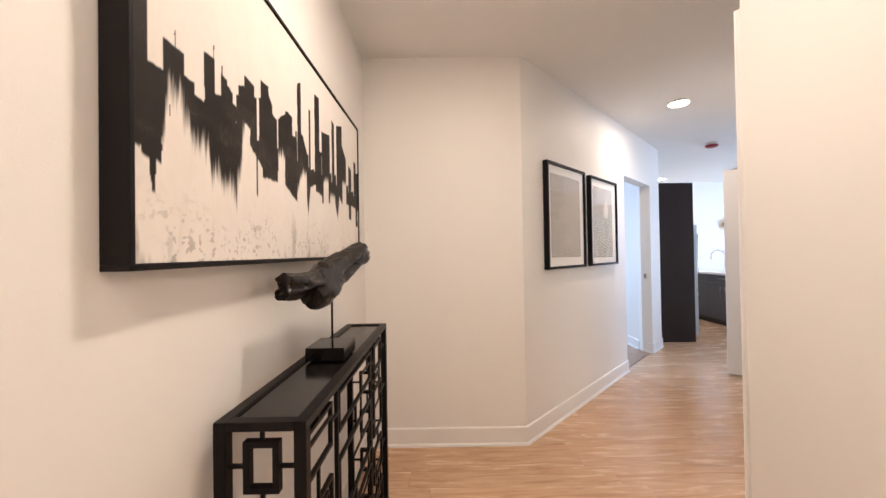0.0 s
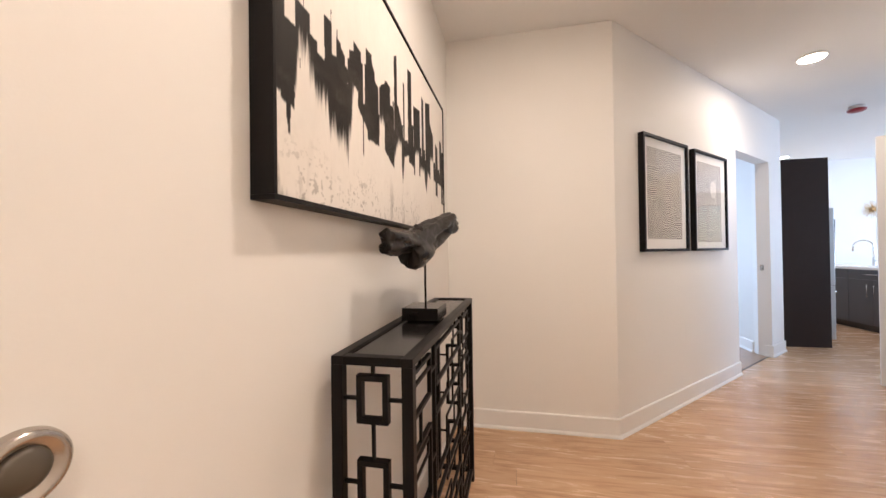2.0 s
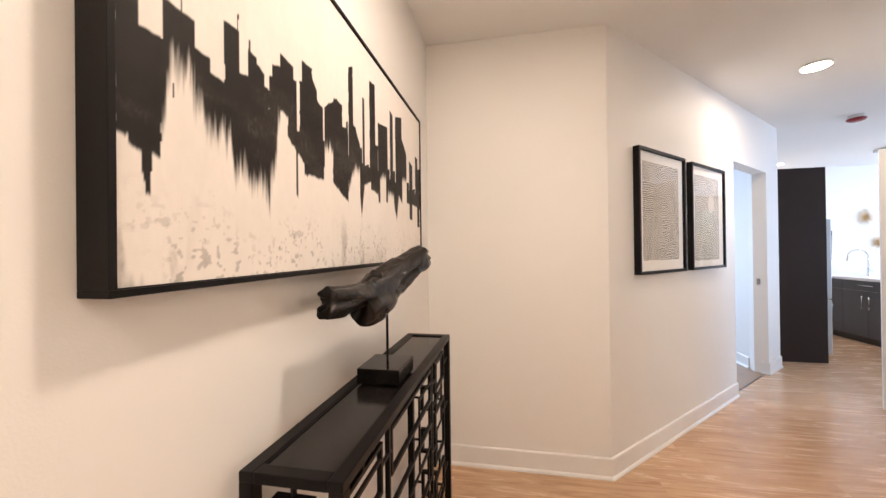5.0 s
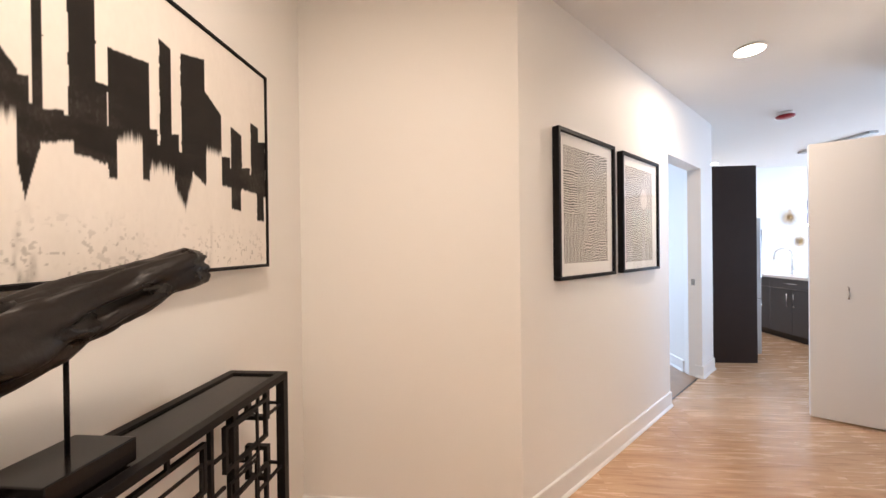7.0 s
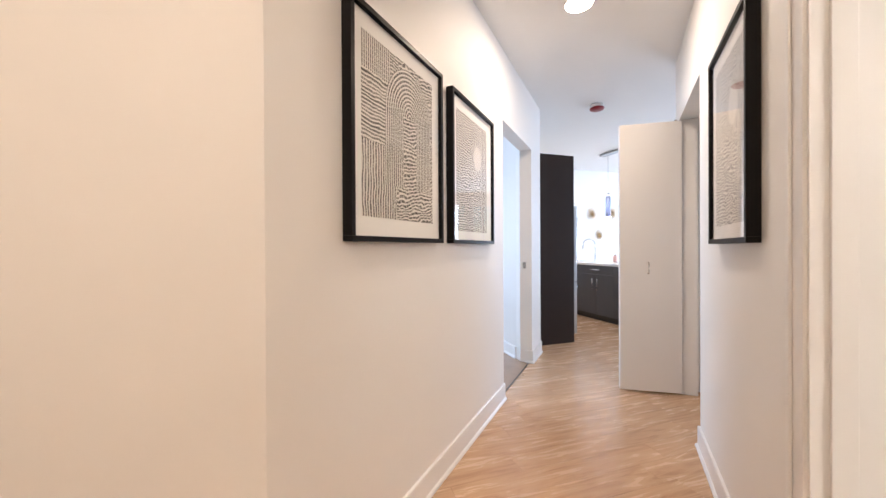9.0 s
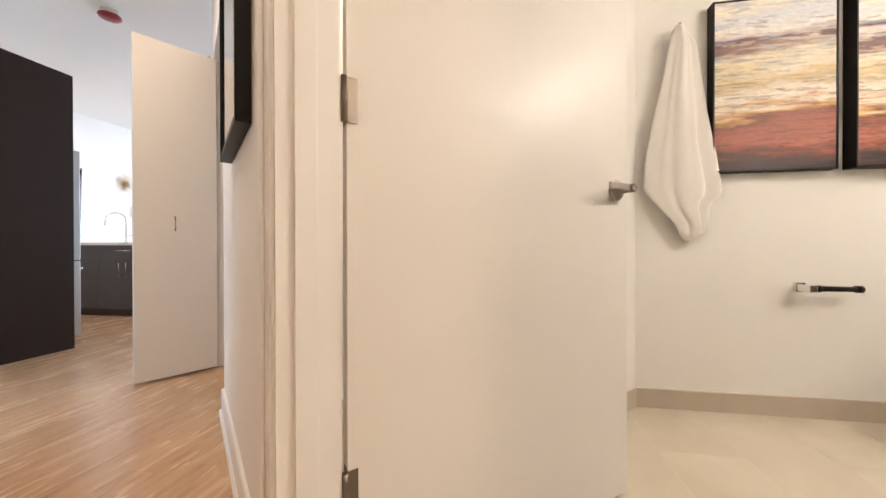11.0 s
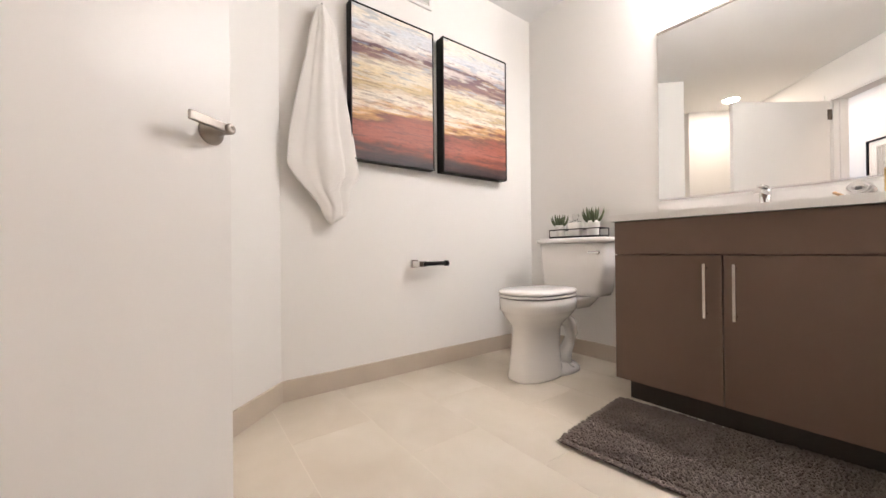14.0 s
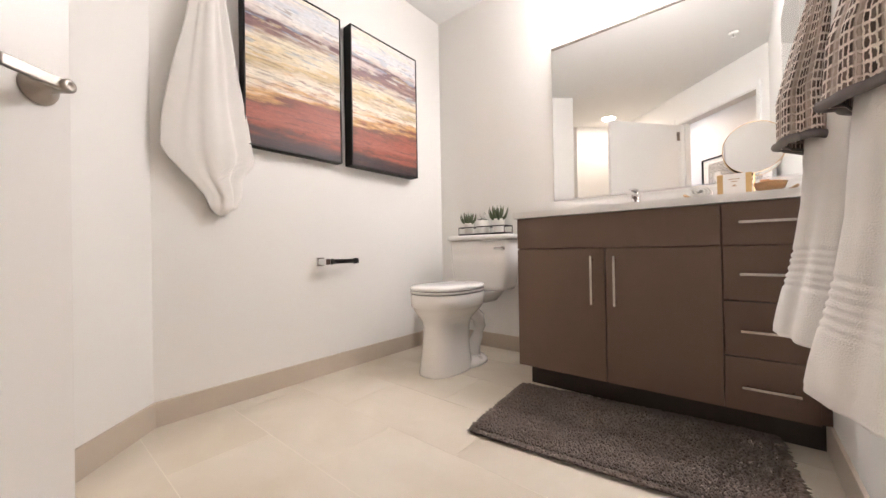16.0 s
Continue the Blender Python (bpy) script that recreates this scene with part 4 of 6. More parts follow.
def sunburst(x, z, r, seed):
    rnd = random.Random(seed)
    t = thing("sunburst_ornament", x, NORTH_Y, z, 0, "gold metal sunburst ornament hanging on the kitchen wall", "wall ornament", "sunburst ornaments")
    part("hub", lathe(bmesh.new(), [(0.03, 0.0), (0.028, 0.012), (0.016, 0.022), (0.0, 0.026)], 16, (0, -1, 0)), M_GOLD, t)
    bm = bmesh.new()
    for k in range(44):
        a = 2 * math.pi * k / 44 + rnd.uniform(-0.05, 0.05)
        rr = r * rnd.choice((0.7, 0.85, 1.0))
        y = -0.01 - 0.02 * rnd.random()
        cyl(bm, (0.015 * math.cos(a), y, 0.015 * math.sin(a)), (rr * math.cos(a), y - 0.012, rr * math.sin(a)), 0.003, 0.0015, 6)
    part("rays", bm, M_GOLD, t)


sunburst(5.80, 1.83, 0.16, 1)
sunburst(5.97, 1.41, 0.14, 2)
sunburst(6.30, 1.86, 0.16, 3)


# windows
def window(name, cx, cy, w, z0, z1, rz):
    t = thing(name, cx, cy, z0, rz, "white framed window with bright daylight outside", "window", "", "structure")
    h = z1 - z0
    for a, b in (((-w / 2, -0.03, 0), (w / 2, 0.03, 0.05)), ((-w / 2, -0.03, h - 0.05), (w / 2, 0.03, h)), ((-w / 2, -0.03, 0.05), (-w / 2 + 0.05, 0.03, h - 0.05)),
                 ((w / 2 - 0.05, -0.03, 0.05), (w / 2, 0.03, h - 0.05)), ((-0.025, -0.028, 0.05), (0.025, 0.028, h - 0.05))):
        boxpart("window_frame", a, b, M_TRIM, t, 0.002)
    for a, b in ((-w / 2 + 0.05, -0.025), (0.025, w / 2 - 0.05)):
        g = boxpart("pane", (a, -0.004, 0.05), (b, 0.004, h - 0.05), M_PANE, t)
        g.visible_shadow = False


window("window_1", EAST_X + 0.06, 4.75, 2.9, 0.55, 2.4, 90)
window("window_3", EAST_X + 0.06, 6.7, 0.7, 0.55, 2.4, 90)
window("window_2", 0.6, 7.56, 2.0, 0.7, 2.3, 0)

# ---- bathroom: vanity ----
VX0, VX1, VF = 1.185, 2.262, -0.64
van = thing("bathroom_vanity", 0, 0, 0, 0, "brown laminate vanity cabinet with two doors and four drawers", "cabinet")
boxpart("carcass", (VX0, BY0 + 0.012, 0.10), (VX1, VF - 0.0205, 0.852), M_VANITY, van)
boxpart("filler", (BX0 + 0.001, BY0 + 0.012, 0.10), (VX0 - 0.001, VF - 0.03, 0.852), M_VANITY, van)
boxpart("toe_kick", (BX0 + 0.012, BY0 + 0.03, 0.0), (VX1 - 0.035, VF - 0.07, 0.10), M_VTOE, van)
boxpart("false_front", (1.4325, VF - 0.020, 0.6975), (VX1, VF, 0.850), M_VANITY, van, 0.0012)


def bar_pull(parent, a, b):
    """A flat bar pull from a to b standing 3 cm off the front."""
    bm = bmesh.new()
    ax = Vector(b) - Vector(a)
    e = ax.normalized() * 0.012
    lo = [min(p, q) - 0.005 for p, q in zip(a, b)]
    hi = [max(p, q) + 0.005 for p, q in zip(a, b)]
    box(bm, (lo[0], a[1] + 0.024, lo[2]), (hi[0], a[1] + 0.033, hi[2]), 0.001)
    for c in (Vector(a) + e, Vector(b) - e):
        cyl(bm, (c.x, a[1], c.z), (c.x, a[1] + 0.025, c.z), 0.004, n=8)
    part("handle", bm, M_NICKEL, parent, "satin nickel bar pull")


d = boxpart("door", (1.839, VF - 0.020, 0.104), (VX1, VF, 0.6925), M_VANITY, van, 0.0012)
bar_pull(d, (1.889, VF, 0.449), (1.889, VF, 0.655))
d = boxpart("door", (1.4315, VF - 0.020, 0.104), (1.834, VF, 0.6925), M_VANITY, van, 0.0012)
bar_pull(d, (1.794, VF, 0.449), (1.794, VF, 0.655))
for z0, z1, zh in ((0.6975, 0.850, 0.778), (0.4995, 0.6925, 0.594), (0.2985, 0.4950, 0.393), (0.104, 0.2940, 0.196)):
    d = boxpart("drawer", (VX0, VF - 0.020, z0), (1.4275, VF, z1), M_VANITY, van, 0.0012)
    bar_pull(d, (1.236, VF, zh), (1.376, VF, zh))
top = thing("vanity_countertop", 0, 0, 0.8525, 0, "white quartz vanity countertop with a low backsplash", "countertop")
bm = bmesh.new()
SX, SY = 1.80, -0.90
box(bm, (BX0 + 0.002, BY0 + 0.002, 0), (SX - 0.24, VF + 0.02, 0.030))
box(bm, (SX + 0.24, BY0 + 0.002, 0), (VX1 + 0.015, VF + 0.02, 0.030))
box(bm, (SX - 0.24, BY0 + 0.002, 0), (SX + 0.24, SY - 0.15, 0.030))
box(bm, (SX - 0.24, SY + 0.15, 0), (SX + 0.24, VF + 0.02, 0.030))
part("slab", bm, M_QUARTZ, top)
boxpart("backsplash", (BX0 + 0.002, BY0 + 0.001, 0.030), (VX1 + 0.015, BY0 + 0.016, 0.130), M_QUARTZ, top, 0.002)
bm = bmesh.new()
ringz = []
for k, (f, z) in enumerate(((1.0, 0.0), (0.96, -0.05), (0.85, -0.11), (0.5, -0.135), (0.06, -0.138))):
    ringz.append([bm.verts.new((SX + 0.245 * f * (abs(math.cos(a)) ** 0.5) * (1 if math.cos(a) > 0 else -1), SY + 0.155 * f * (abs(math.sin(a)) ** 0.5) * (1 if math.sin(a) > 0 else -1), z)) for a in [2 * math.pi * j / 32 for j in range(32)]])
for a, b in zip(ringz, ringz[1:]):
    for j in range(32):
        bm.faces.new((a[j], b[j], b[(j + 1) % 32], a[(j + 1) % 32])).smooth = True
bm.faces.new(ringz[-1])
part("basin", bm, M_PORC, top, "white undermount basin")
vf = thing("vanity_faucet", 1.80, -1.09, 0.883, 0, "chrome single lever basin faucet on the vanity", "faucet")
part("body", lathe(bmesh.new(), [(0.026, 0.0), (0.026, 0.006), (0.021, 0.012), (0.021, 0.10), (0.016, 0.105)], 24), M_CHROME, vf)
bm = box(bmesh.new(), (-0.016, 0.0, 0.075), (0.016, 0.12, 0.093), 0.004)
part("spout", bm, M_CHROME, vf)
part("lever", box(bmesh.new(), (-0.013, -0.015, 0.105), (0.013, 0.085, 0.117), 0.004), M_CHROME, vf)
mir = thing("bathroom_mirror", 0, BY0, 0, 0, "large frameless rectangular mirror above the vanity", "mirror")
boxpart("mirror_glass", (1.165, 0.001, 1.005), (2.275, 0.006, 1.945), M_MIRROR, mir)
boxpart("top_channel", (1.165, 0.001, 1.945), (2.275, 0.012, 1.957), M_NICKEL, mir, 0.001, "thin metal channel")
boxpart("bottom_channel", (1.165, 0.001, 0.995), (2.275, 0.009, 1.005), M_CHROME, mir, 0.001, "thin metal channel")
mc = thing("side_mirror", BX0, -0.73, 1.42, 0, "wide frameless mirror on the bathroom side wall", "mirror")
boxpart("mirror_glass", (0.001, -0.42, 0), (0.008, 0.42, 0.66), M_MIRROR, mc, 0.003)
boxpart("backing", (0.0005, -0.415, 0.005), (0.001, 0.415, 0.655), M_STEEL, mc)

# things on the vanity
M_WOODT = mat("pale_wood", (0.42, 0.27, 0.14), 0.5, var=0.2, var_scale=20)
tray = thing("vanity_tray", 1.385, -0.80, 0.883, 0, "slim white tray with curved wooden handles on the vanity", "tray")
boxpart("tray_base", (-0.155, -0.07, 0.0), (0.155, 0.07, 0.012), M_QUARTZ, tray, 0.004)
for sx in (-1, 1):
    part("handle", tube(bmesh.new(), [(sx * 0.148, -0.05, 0.012), (sx * 0.168, -0.03, 0.026), (sx * 0.172, 0, 0.028), (sx * 0.168, 0.03, 0.026), (sx * 0.148, 0.05, 0.012)], 0.005, 8), M_WOODT, tray, "wooden handle")
roll = thing("rolled_towel", 1.498, -0.80, 0.916, 0, "small rolled white face towel on the tray", "towel")
bm = bmesh.new()
prof = []
for k in range(60):
    a = k * 0.30
    r = 0.0055 + 0.0015 * a
    prof.append((r * math.cos(a), r * math.sin(a)))
for (x0, z0), (x1, z1) in zip(prof, prof[1:]):
    q = [bm.verts.new((x0, -0.06, z0 * 0.66)), bm.verts.new((x1, -0.06, z1 * 0.66)), bm.verts.new((x1, 0.06, z1 * 0.66)), bm.verts.new((x0, 0.06, z0 * 0.66))]
    bm.faces.new(q).smooth = True
bmesh.ops.remove_doubles(bm, verts=bm.verts, dist=1e-5)
bmesh.ops.solidify(bm, geom=list(bm.faces), thickness=0.006)
part("towel", bm, M_TOWEL, roll)
soap = thing("soap_box", 1.392, -0.775, 0.895, 0, "white and gold boxed soap with a paper band on the tray", "box")
boxpart("carton", (-0.052, -0.018, 0), (0.052, 0.018, 0.078), M_GOLD, soap, 0.001)
boxpart("paper_band", (-0.034, -0.019, -0.0002), (0.034, 0.0192, 0.0785), M_MAT, soap, 0.0005, "cream paper band")
for k, (w, z) in enumerate(((0.034, 0.056), (0.020, 0.047), (0.010, 0.033), (0.014, 0.029))):
    boxpart("lettering_bar", (-w / 2, 0.0192, z), (w / 2, 0.0196, z + 0.0025), M_WOODT, soap)
dish = thing("soap_dish", 1.288, -0.79, 0.895, 0, "amber glass dish of soaps on the tray", "dish")
part("dish", lathe(bmesh.new(), [(0.028, 0.0), (0.042, 0.012), (0.050, 0.034), (0.047, 0.034), (0.038, 0.014), (0.0, 0.006)], 24), mat("amber_glass", (0.62, 0.38, 0.18), 0.12, trans=0.5), dish)
for k in range(7):
    a = k * 0.9
    part("soap", box(bmesh.new(), (0.022 * math.cos(a) - 0.014, 0.022 * math.sin(a) - 0.010, 0.014 + 0.004 * k), (0.022 * math.cos(a) + 0.014, 0.022 * math.sin(a) + 0.010, 0.026 + 0.004 * k), 0.003),
         mat("amber_soap", (0.66, 0.36, 0.18), 0.35, var=0.3, var_scale=30), dish)
rm = thing("makeup_mirror", 1.325, -1.10, 0.883, 0, "round tabletop mirror with a thin gold rim on a stand", "mirror")
part("foot", lathe(bmesh.new(), [(0.045, 0.0), (0.045, 0.003), (0.006, 0.006), (0.004, 0.010), (0.004, 0.134)], 28), M_GOLD, rm)
q = pose(0, 0, 0.252, -94, 0, -13)
bm = bmesh.new()
ring = [bm.verts.new((0.1121 * math.cos(k * math.pi / 32), 0.1121 * math.sin(k * math.pi / 32), 0.003)) for k in range(64)]
back = [bm.verts.new((v.co.x, v.co.y, -0.002)) for v in ring]
bm.faces.new(ring)
bm.faces.new(back[::-1])
bmesh.ops.transform(bm, matrix=q, verts=bm.verts)
part("mirror_glass", bm, M_MIRROR, rm)
bm = lathe(bmesh.new(), [(0.1118, -0.002), (0.1128, -0.0025), (0.1142, -0.001), (0.1142, 0.0032), (0.113, 0.0042), (0.1118, 0.003)], 48)
bmesh.ops.delete(bm, geom=[f for f in bm.faces if len(f.verts) > 4], context="FACES")
bmesh.ops.transform(bm, matrix=q, verts=bm.verts)
part("rim", bm, M_GOLD, rm, "thin gold rim")

# ---- toilet ----
toi = thing("toilet", 2.714, 0.028, 0, 0, "white two-piece toilet with the lid closed", "toilet")


def loft(rows, n=36, power=2.4, cap=True):
    """rows: (z, centre y, half width, half length front, half length back)"""
    bm = bmesh.new()
    rr = []
    for z, yc, hx, hf, hb in rows:
        row = []
        for j in range(n):
            a = 2 * math.pi * j / n
            c, s = math.cos(a), math.sin(a)
            ex = 2 / power
            x = hx * abs(c) ** ex * (1 if c > 0 else -1)
            y = (hf if s > 0 else hb) * abs(s) ** ex * (1 if s > 0 else -1)
            row.append(bm.verts.new((x, yc + y, z)))
        rr.append(row)
    for a, b in zip(rr, rr[1:]):
        for j in range(n):
            bm.faces.new((a[j], a[(j + 1) % n], b[(j + 1) % n], b[j])).smooth = True
    if cap:
        bm.faces.new(rr[0][::-1])
        bm.faces.new(rr[-1])
    return bm


part("pedestal", loft([(0.0, -0.63, 0.116, 0.190, 0.18), (0.012, -0.63, 0.117, 0.192, 0.18), (0.06, -0.63, 0.110, 0.182, 0.165), (0.17, -0.635, 0.102, 0.172, 0.15), (0.265, -0.64, 0.098, 0.168, 0.16),
                       (0.295, -0.64, 0.106, 0.176, 0.18), (0.32, -0.645, 0.126, 0.196, 0.205), (0.35, -0.65, 0.152, 0.222, 0.228), (0.376, -0.655, 0.166, 0.237, 0.240), (0.382, -0.655, 0.1735, 0.246, 0.246), (0.445, -0.655, 0.175, 0.248, 0.248), (0.452, -0.655, 0.170, 0.243, 0.243)], 44), M_PORC, toi)
part("trapway", tube(bmesh.new(), [(-0.03, -0.74, 0.33), (-0.058, -0.80, 0.32), (-0.066, -0.86, 0.28), (-0.060, -0.885, 0.22), (-0.05, -0.87, 0.16), (-0.035, -0.85, 0.10), (-0.03, -0.84, 0.0)], [0.040, 0.042, 0.042, 0.038, 0.036, 0.042, 0.054], 18), M_PORC, toi)
part("foot", loft([(0.0, -0.80, 0.125, 0.14, 0.16), (0.018, -0.80, 0.123, 0.138, 0.158), (0.035, -0.80, 0.105, 0.12, 0.14), (0.05, -0.80, 0.07, 0.09, 0.10)], 32), M_PORC, toi)
for sx in (-1, 1):
    part("bolt_cap", lathe(bmesh.new(), [(0.015, 0.03), (0.014, 0.046), (0.008, 0.052), (0.0, 0.053)], 14), M_PORC, toi).location = (sx * 0.098, -0.83, 0)
part("tank_shelf", loft([(0.36, -0.99, 0.09, 0.14, 0.10), (0.415, -1.0, 0.13, 0.16, 0.13), (0.436, -1.0, 0.14, 0.16, 0.13)], 28, 3.5), M_PORC, toi)
part("seat", loft([(0.4565, -0.655, 0.168, 0.24, 0.236), (0.459, -0.655, 0.177, 0.250, 0.240), (0.468, -0.655, 0.177, 0.250, 0.240), (0.471, -0.655, 0.170, 0.242, 0.236)], 44), M_PORC, toi)
part("lid", loft([(0.4745, -0.655, 0.172, 0.244, 0.236), (0.478, -0.655, 0.179, 0.252, 0.240), (0.490, -0.655, 0.178, 0.251, 0.239), (0.498, -0.655, 0.166, 0.236, 0.230), (0.503, -0.655, 0.12, 0.18, 0.18), (0.5045, -0.655, 0.04, 0.06, 0.06)], 44), M_PORC, toi)
part("tank", loft([(0.437, -1.045, 0.190, 0.085, 0.095), (0.465, -1.045, 0.208, 0.092, 0.098), (0.60, -1.045, 0.228, 0.098, 0.10), (0.762, -1.045, 0.240, 0.102, 0.102)], 40, 5.5), M_PORC, toi)
part("tank_lid", loft([(0.7625, -1.042, 0.248, 0.110, 0.106), (0.767, -1.042, 0.253, 0.115, 0.108), (0.786, -1.042, 0.253, 0.115, 0.108), (0.795, -1.042, 0.246, 0.108, 0.104)], 40, 6.5), M_PORC, toi)
fl = part("flush_lever", lathe(bmesh.new(), [(0.014, 0.0), (0.013, 0.008), (0.006, 0.010), (0.006, 0.018)], 16, (0, 1, 0)), M_CHROME, toi, "chrome flush lever")
fl.location = (-0.203, -0.945, 0.704)
part("arm", box(bmesh.new(), (-0.012, 0.010, -0.007), (0.055, 0.020, 0.007), 0.003), M_CHROME, fl)

# tray on the tank
tt = thing("wire_tray", 2.725, -1.045, 0.7955, 0, "narrow black wire tray on the toilet tank", "tray")
boxpart("tray_base", (-0.185, -0.055, 0.0), (0.185, 0.055, 0.014), M_BLACK, tt, 0.001)
part("rail", tube(bmesh.new(), [(-0.185, 0.053, 0.058), (0.185, 0.053, 0.058), (0.185, -0.053, 0.058), (-0.185, -0.053, 0.058), (-0.185, 0.053, 0.058)], 0.0034, 8), M_BLACK, tt)
for x in (-0.183, 0.183):
    for y in (-0.052, 0.052):
        part("post", cyl(bmesh.new(), (x, y, 0.008), (x, y, 0.058), 0.0032, n=6), M_BLACK, tt)
M_SUC = mat("succulent_green", (0.095, 0.115, 0.058), 0.45, var=0.4, var_scale=30)
M_POT = mat("white_ceramic", (0.78, 0.76, 0.72), 0.35)


def succulent(x, size, seed):
    rnd = random.Random(seed)
    t = thing("potted_succulent", x, -1.045, 0.8098, 0, "small green succulent in a ribbed white pot on the tray", "plant", "potted succulents")
    prof = [(0.030, 0.0)]
    for k in range(7):
        prof += [(0.036 * (0.9 + 0.03 * k), 0.004 + 0.0105 * k), (0.034 * (0.9 + 0.03 * k), 0.009 + 0.0105 * k)]
    prof += [(0.037, 0.082), (0.033, 0.082), (0.031, 0.070), (0.0, 0.070)]
    part("pot", lathe(bmesh.new(), [(r * size, h * size) for r, h in prof], 24), M_POT, t)
    for ringn, (cnt, lean, ln) in enumerate(((6, 1.38, 0.098), (6, 1.05, 0.104), (5, 0.70, 0.098), (3, 0.30, 0.078))):
        for k in range(cnt):
            a = 2 * math.pi * k / cnt + ringn * 0.4 + rnd.uniform(-0.1, 0.1)
            le = lean + rnd.uniform(-0.1, 0.1)
            pts, rad = [], []
            for i in range(6):
                f = i / 5
                r = ln * size * f
                b = le * (1.15 - 0.62 * f)
                pts.append((r * math.sin(b) * math.cos(a), r * math.sin(b) * math.sin(a), 0.070 * size + r * math.cos(b)))
                rad.append(size * 0.0090 * (0.75 + 0.5 * f) * (1 - f ** 1.8) + 0.0004)
            part("leaf", tube(bmesh.new(), pts, rad, 8), M_SUC, t)


succulent(2.86, 0.95, 3)
succulent(2.615, 1.12, 5)
can = thing("lidded_jar", 2.74, -1.045, 0.8098, 0, "white ceramic jar with a clear glass knob lid", "jar")
part("jar", lathe(bmesh.new(), [(0.044, 0.0), (0.046, 0.004), (0.046, 0.085), (0.044, 0.089), (0.0, 0.089)], 28), M_POT, can)
part("lid", lathe(bmesh.new(), [(0.040, 0.089), (0.036, 0.096), (0.010, 0.102), (0.012, 0.112), (0.022, 0.126), (0.020, 0.142), (0.0, 0.150)], 24), mat("clear_glass", (1, 1, 1), 0.03, trans=1.0), can, "clear glass knob lid")

# ---- abstract landscapes on the bathroom wall ----
STOPS = [(0.0, (0.030, 0.022, 0.024)), (0.06, (0.07, 0.035, 0.032)), (0.11, (0.22, 0.060, 0.040)), (0.18, (0.33, 0.115, 0.078)), (0.26, (0.28, 0.092, 0.062)), (0.32, (0.14, 0.05, 0.035)), (0.35, (0.52, 0.30, 0.12)),
         (0.40, (0.74, 0.68, 0.58)), (0.47, (0.70, 0.63, 0.52)), (0.52, (0.46, 0.36, 0.22)), (0.57, (0.60, 0.46, 0.25)), (0.63, (0.70, 0.64, 0.52)), (0.68, (0.22, 0.13, 0.12)), (0.74, (0.11, 0.06, 0.07)), (0.77, (0.55, 0.46, 0.44)),
         (0.82, (0.76, 0.72, 0.68)), (0.90, (0.62, 0.64, 0.68)), (1.0, (0.78, 0.71, 0.62))]


def landscape(seed, tilt):
    def colour(X, Z, U, V):
        v = V + tilt * (U - 0.5) + 0.22 * (soft_noise(X, Z, 0.45, 0.055, seed, 4) - 0.5) + 0.06 * (soft_noise(X, Z, 0.07, 0.010, seed + 1, 3) - 0.5)
        ks = np.array([k for k, c in STOPS])
        out = np.stack([np.interp(v, ks, [c[i] for k, c in STOPS]) for i in range(3)], -1)
        fleck = step01(0.60, 0.72, soft_noise(X, Z, 0.07, 0.011, seed + 3, 4))[..., None]
        other = np.stack([np.interp(v - 0.13, ks, [c[i] for k, c in STOPS]) for i in range(3)], -1)
        out = out * (1 - 0.5 * fleck) + other * 0.5 * fleck
        pale = step01(0.66, 0.76, soft_noise(X, Z, 0.20, 0.016, seed + 5, 4))[..., None] * step01(0.3, 0.5, V)[..., None]
        out = out * (1 - 0.6 * pale) + np.array([0.74, 0.70, 0.64]) * 0.6 * pale
        blue = (step01(0.68, 0.78, soft_noise(X, Z, 0.12, 0.02, seed + 7, 2)) * step01(0.5, 0.6, V))[..., None]
        out = out * (1 - 0.5 * blue) + np.array([0.28, 0.36, 0.47]) * 0.5 * blue
        dark = step01(0.60, 0.70, soft_noise(X, Z, 0.10, 0.007, seed + 11, 4))[..., None] * step01(0.95, 0.6, V)[..., None]
        out = out * (1 - 0.42 * dark) + np.array([0.07, 0.045, 0.045]) * 0.42 * dark
        return out * (0.80 + 0.40 * soft_noise(X, Z, 0.02, 0.004, seed + 9, 2)[..., None])
    return colour


for y1, w, seed, tilt, depth in ((0.330, 0.535, 101, -0.02, 0.056), (-0.262, 0.560, 203, -0.04, 0.074)):
    pt = thing("abstract_landscape", BX1, y1, 1.215, -90, "abstract landscape canvas in rust and ochre with black frame", "painting", "bathroom paintings")
    h = 0.845
    floater(pt, w, h, depth, 0.007, M_BLACKF)
    canvas("canvas", w - 0.018, h - 0.018, 0.0035, landscape(seed, tilt), paint_material("oil_paint", 0.45, 0.6, 180), pt, (0.009, 0.0035 - depth, 0.009))
    boxpart("stretcher", (0.007, 0.005 - depth, 0.007), (w - 0.007, -0.004, h - 0.007), M_BLACKF, pt)

# ---- towel on the hook ----
M_HEM = mat("grey_hem", (0.17, 0.15, 0.145), 0.9, bump=0.4, bump_scale=300)
hk = thing("robe_hook", BX1, 0.475, 1.955, 0, "chrome robe hook on the bathroom wall", "hook")
part("rose", lathe(bmesh.new(), [(0.022, 0.0), (0.022, 0.006), (0.010, 0.010)], 24, (-1, 0, 0)), M_CHROME, hk)
part("prong", tube(bmesh.new(), [(-0.008, 0, 0), (-0.035, 0, -0.004), (-0.045, 0, 0.01), (-0.045, 0, 0.025)], 0.006, 10), M_CHROME, hk)


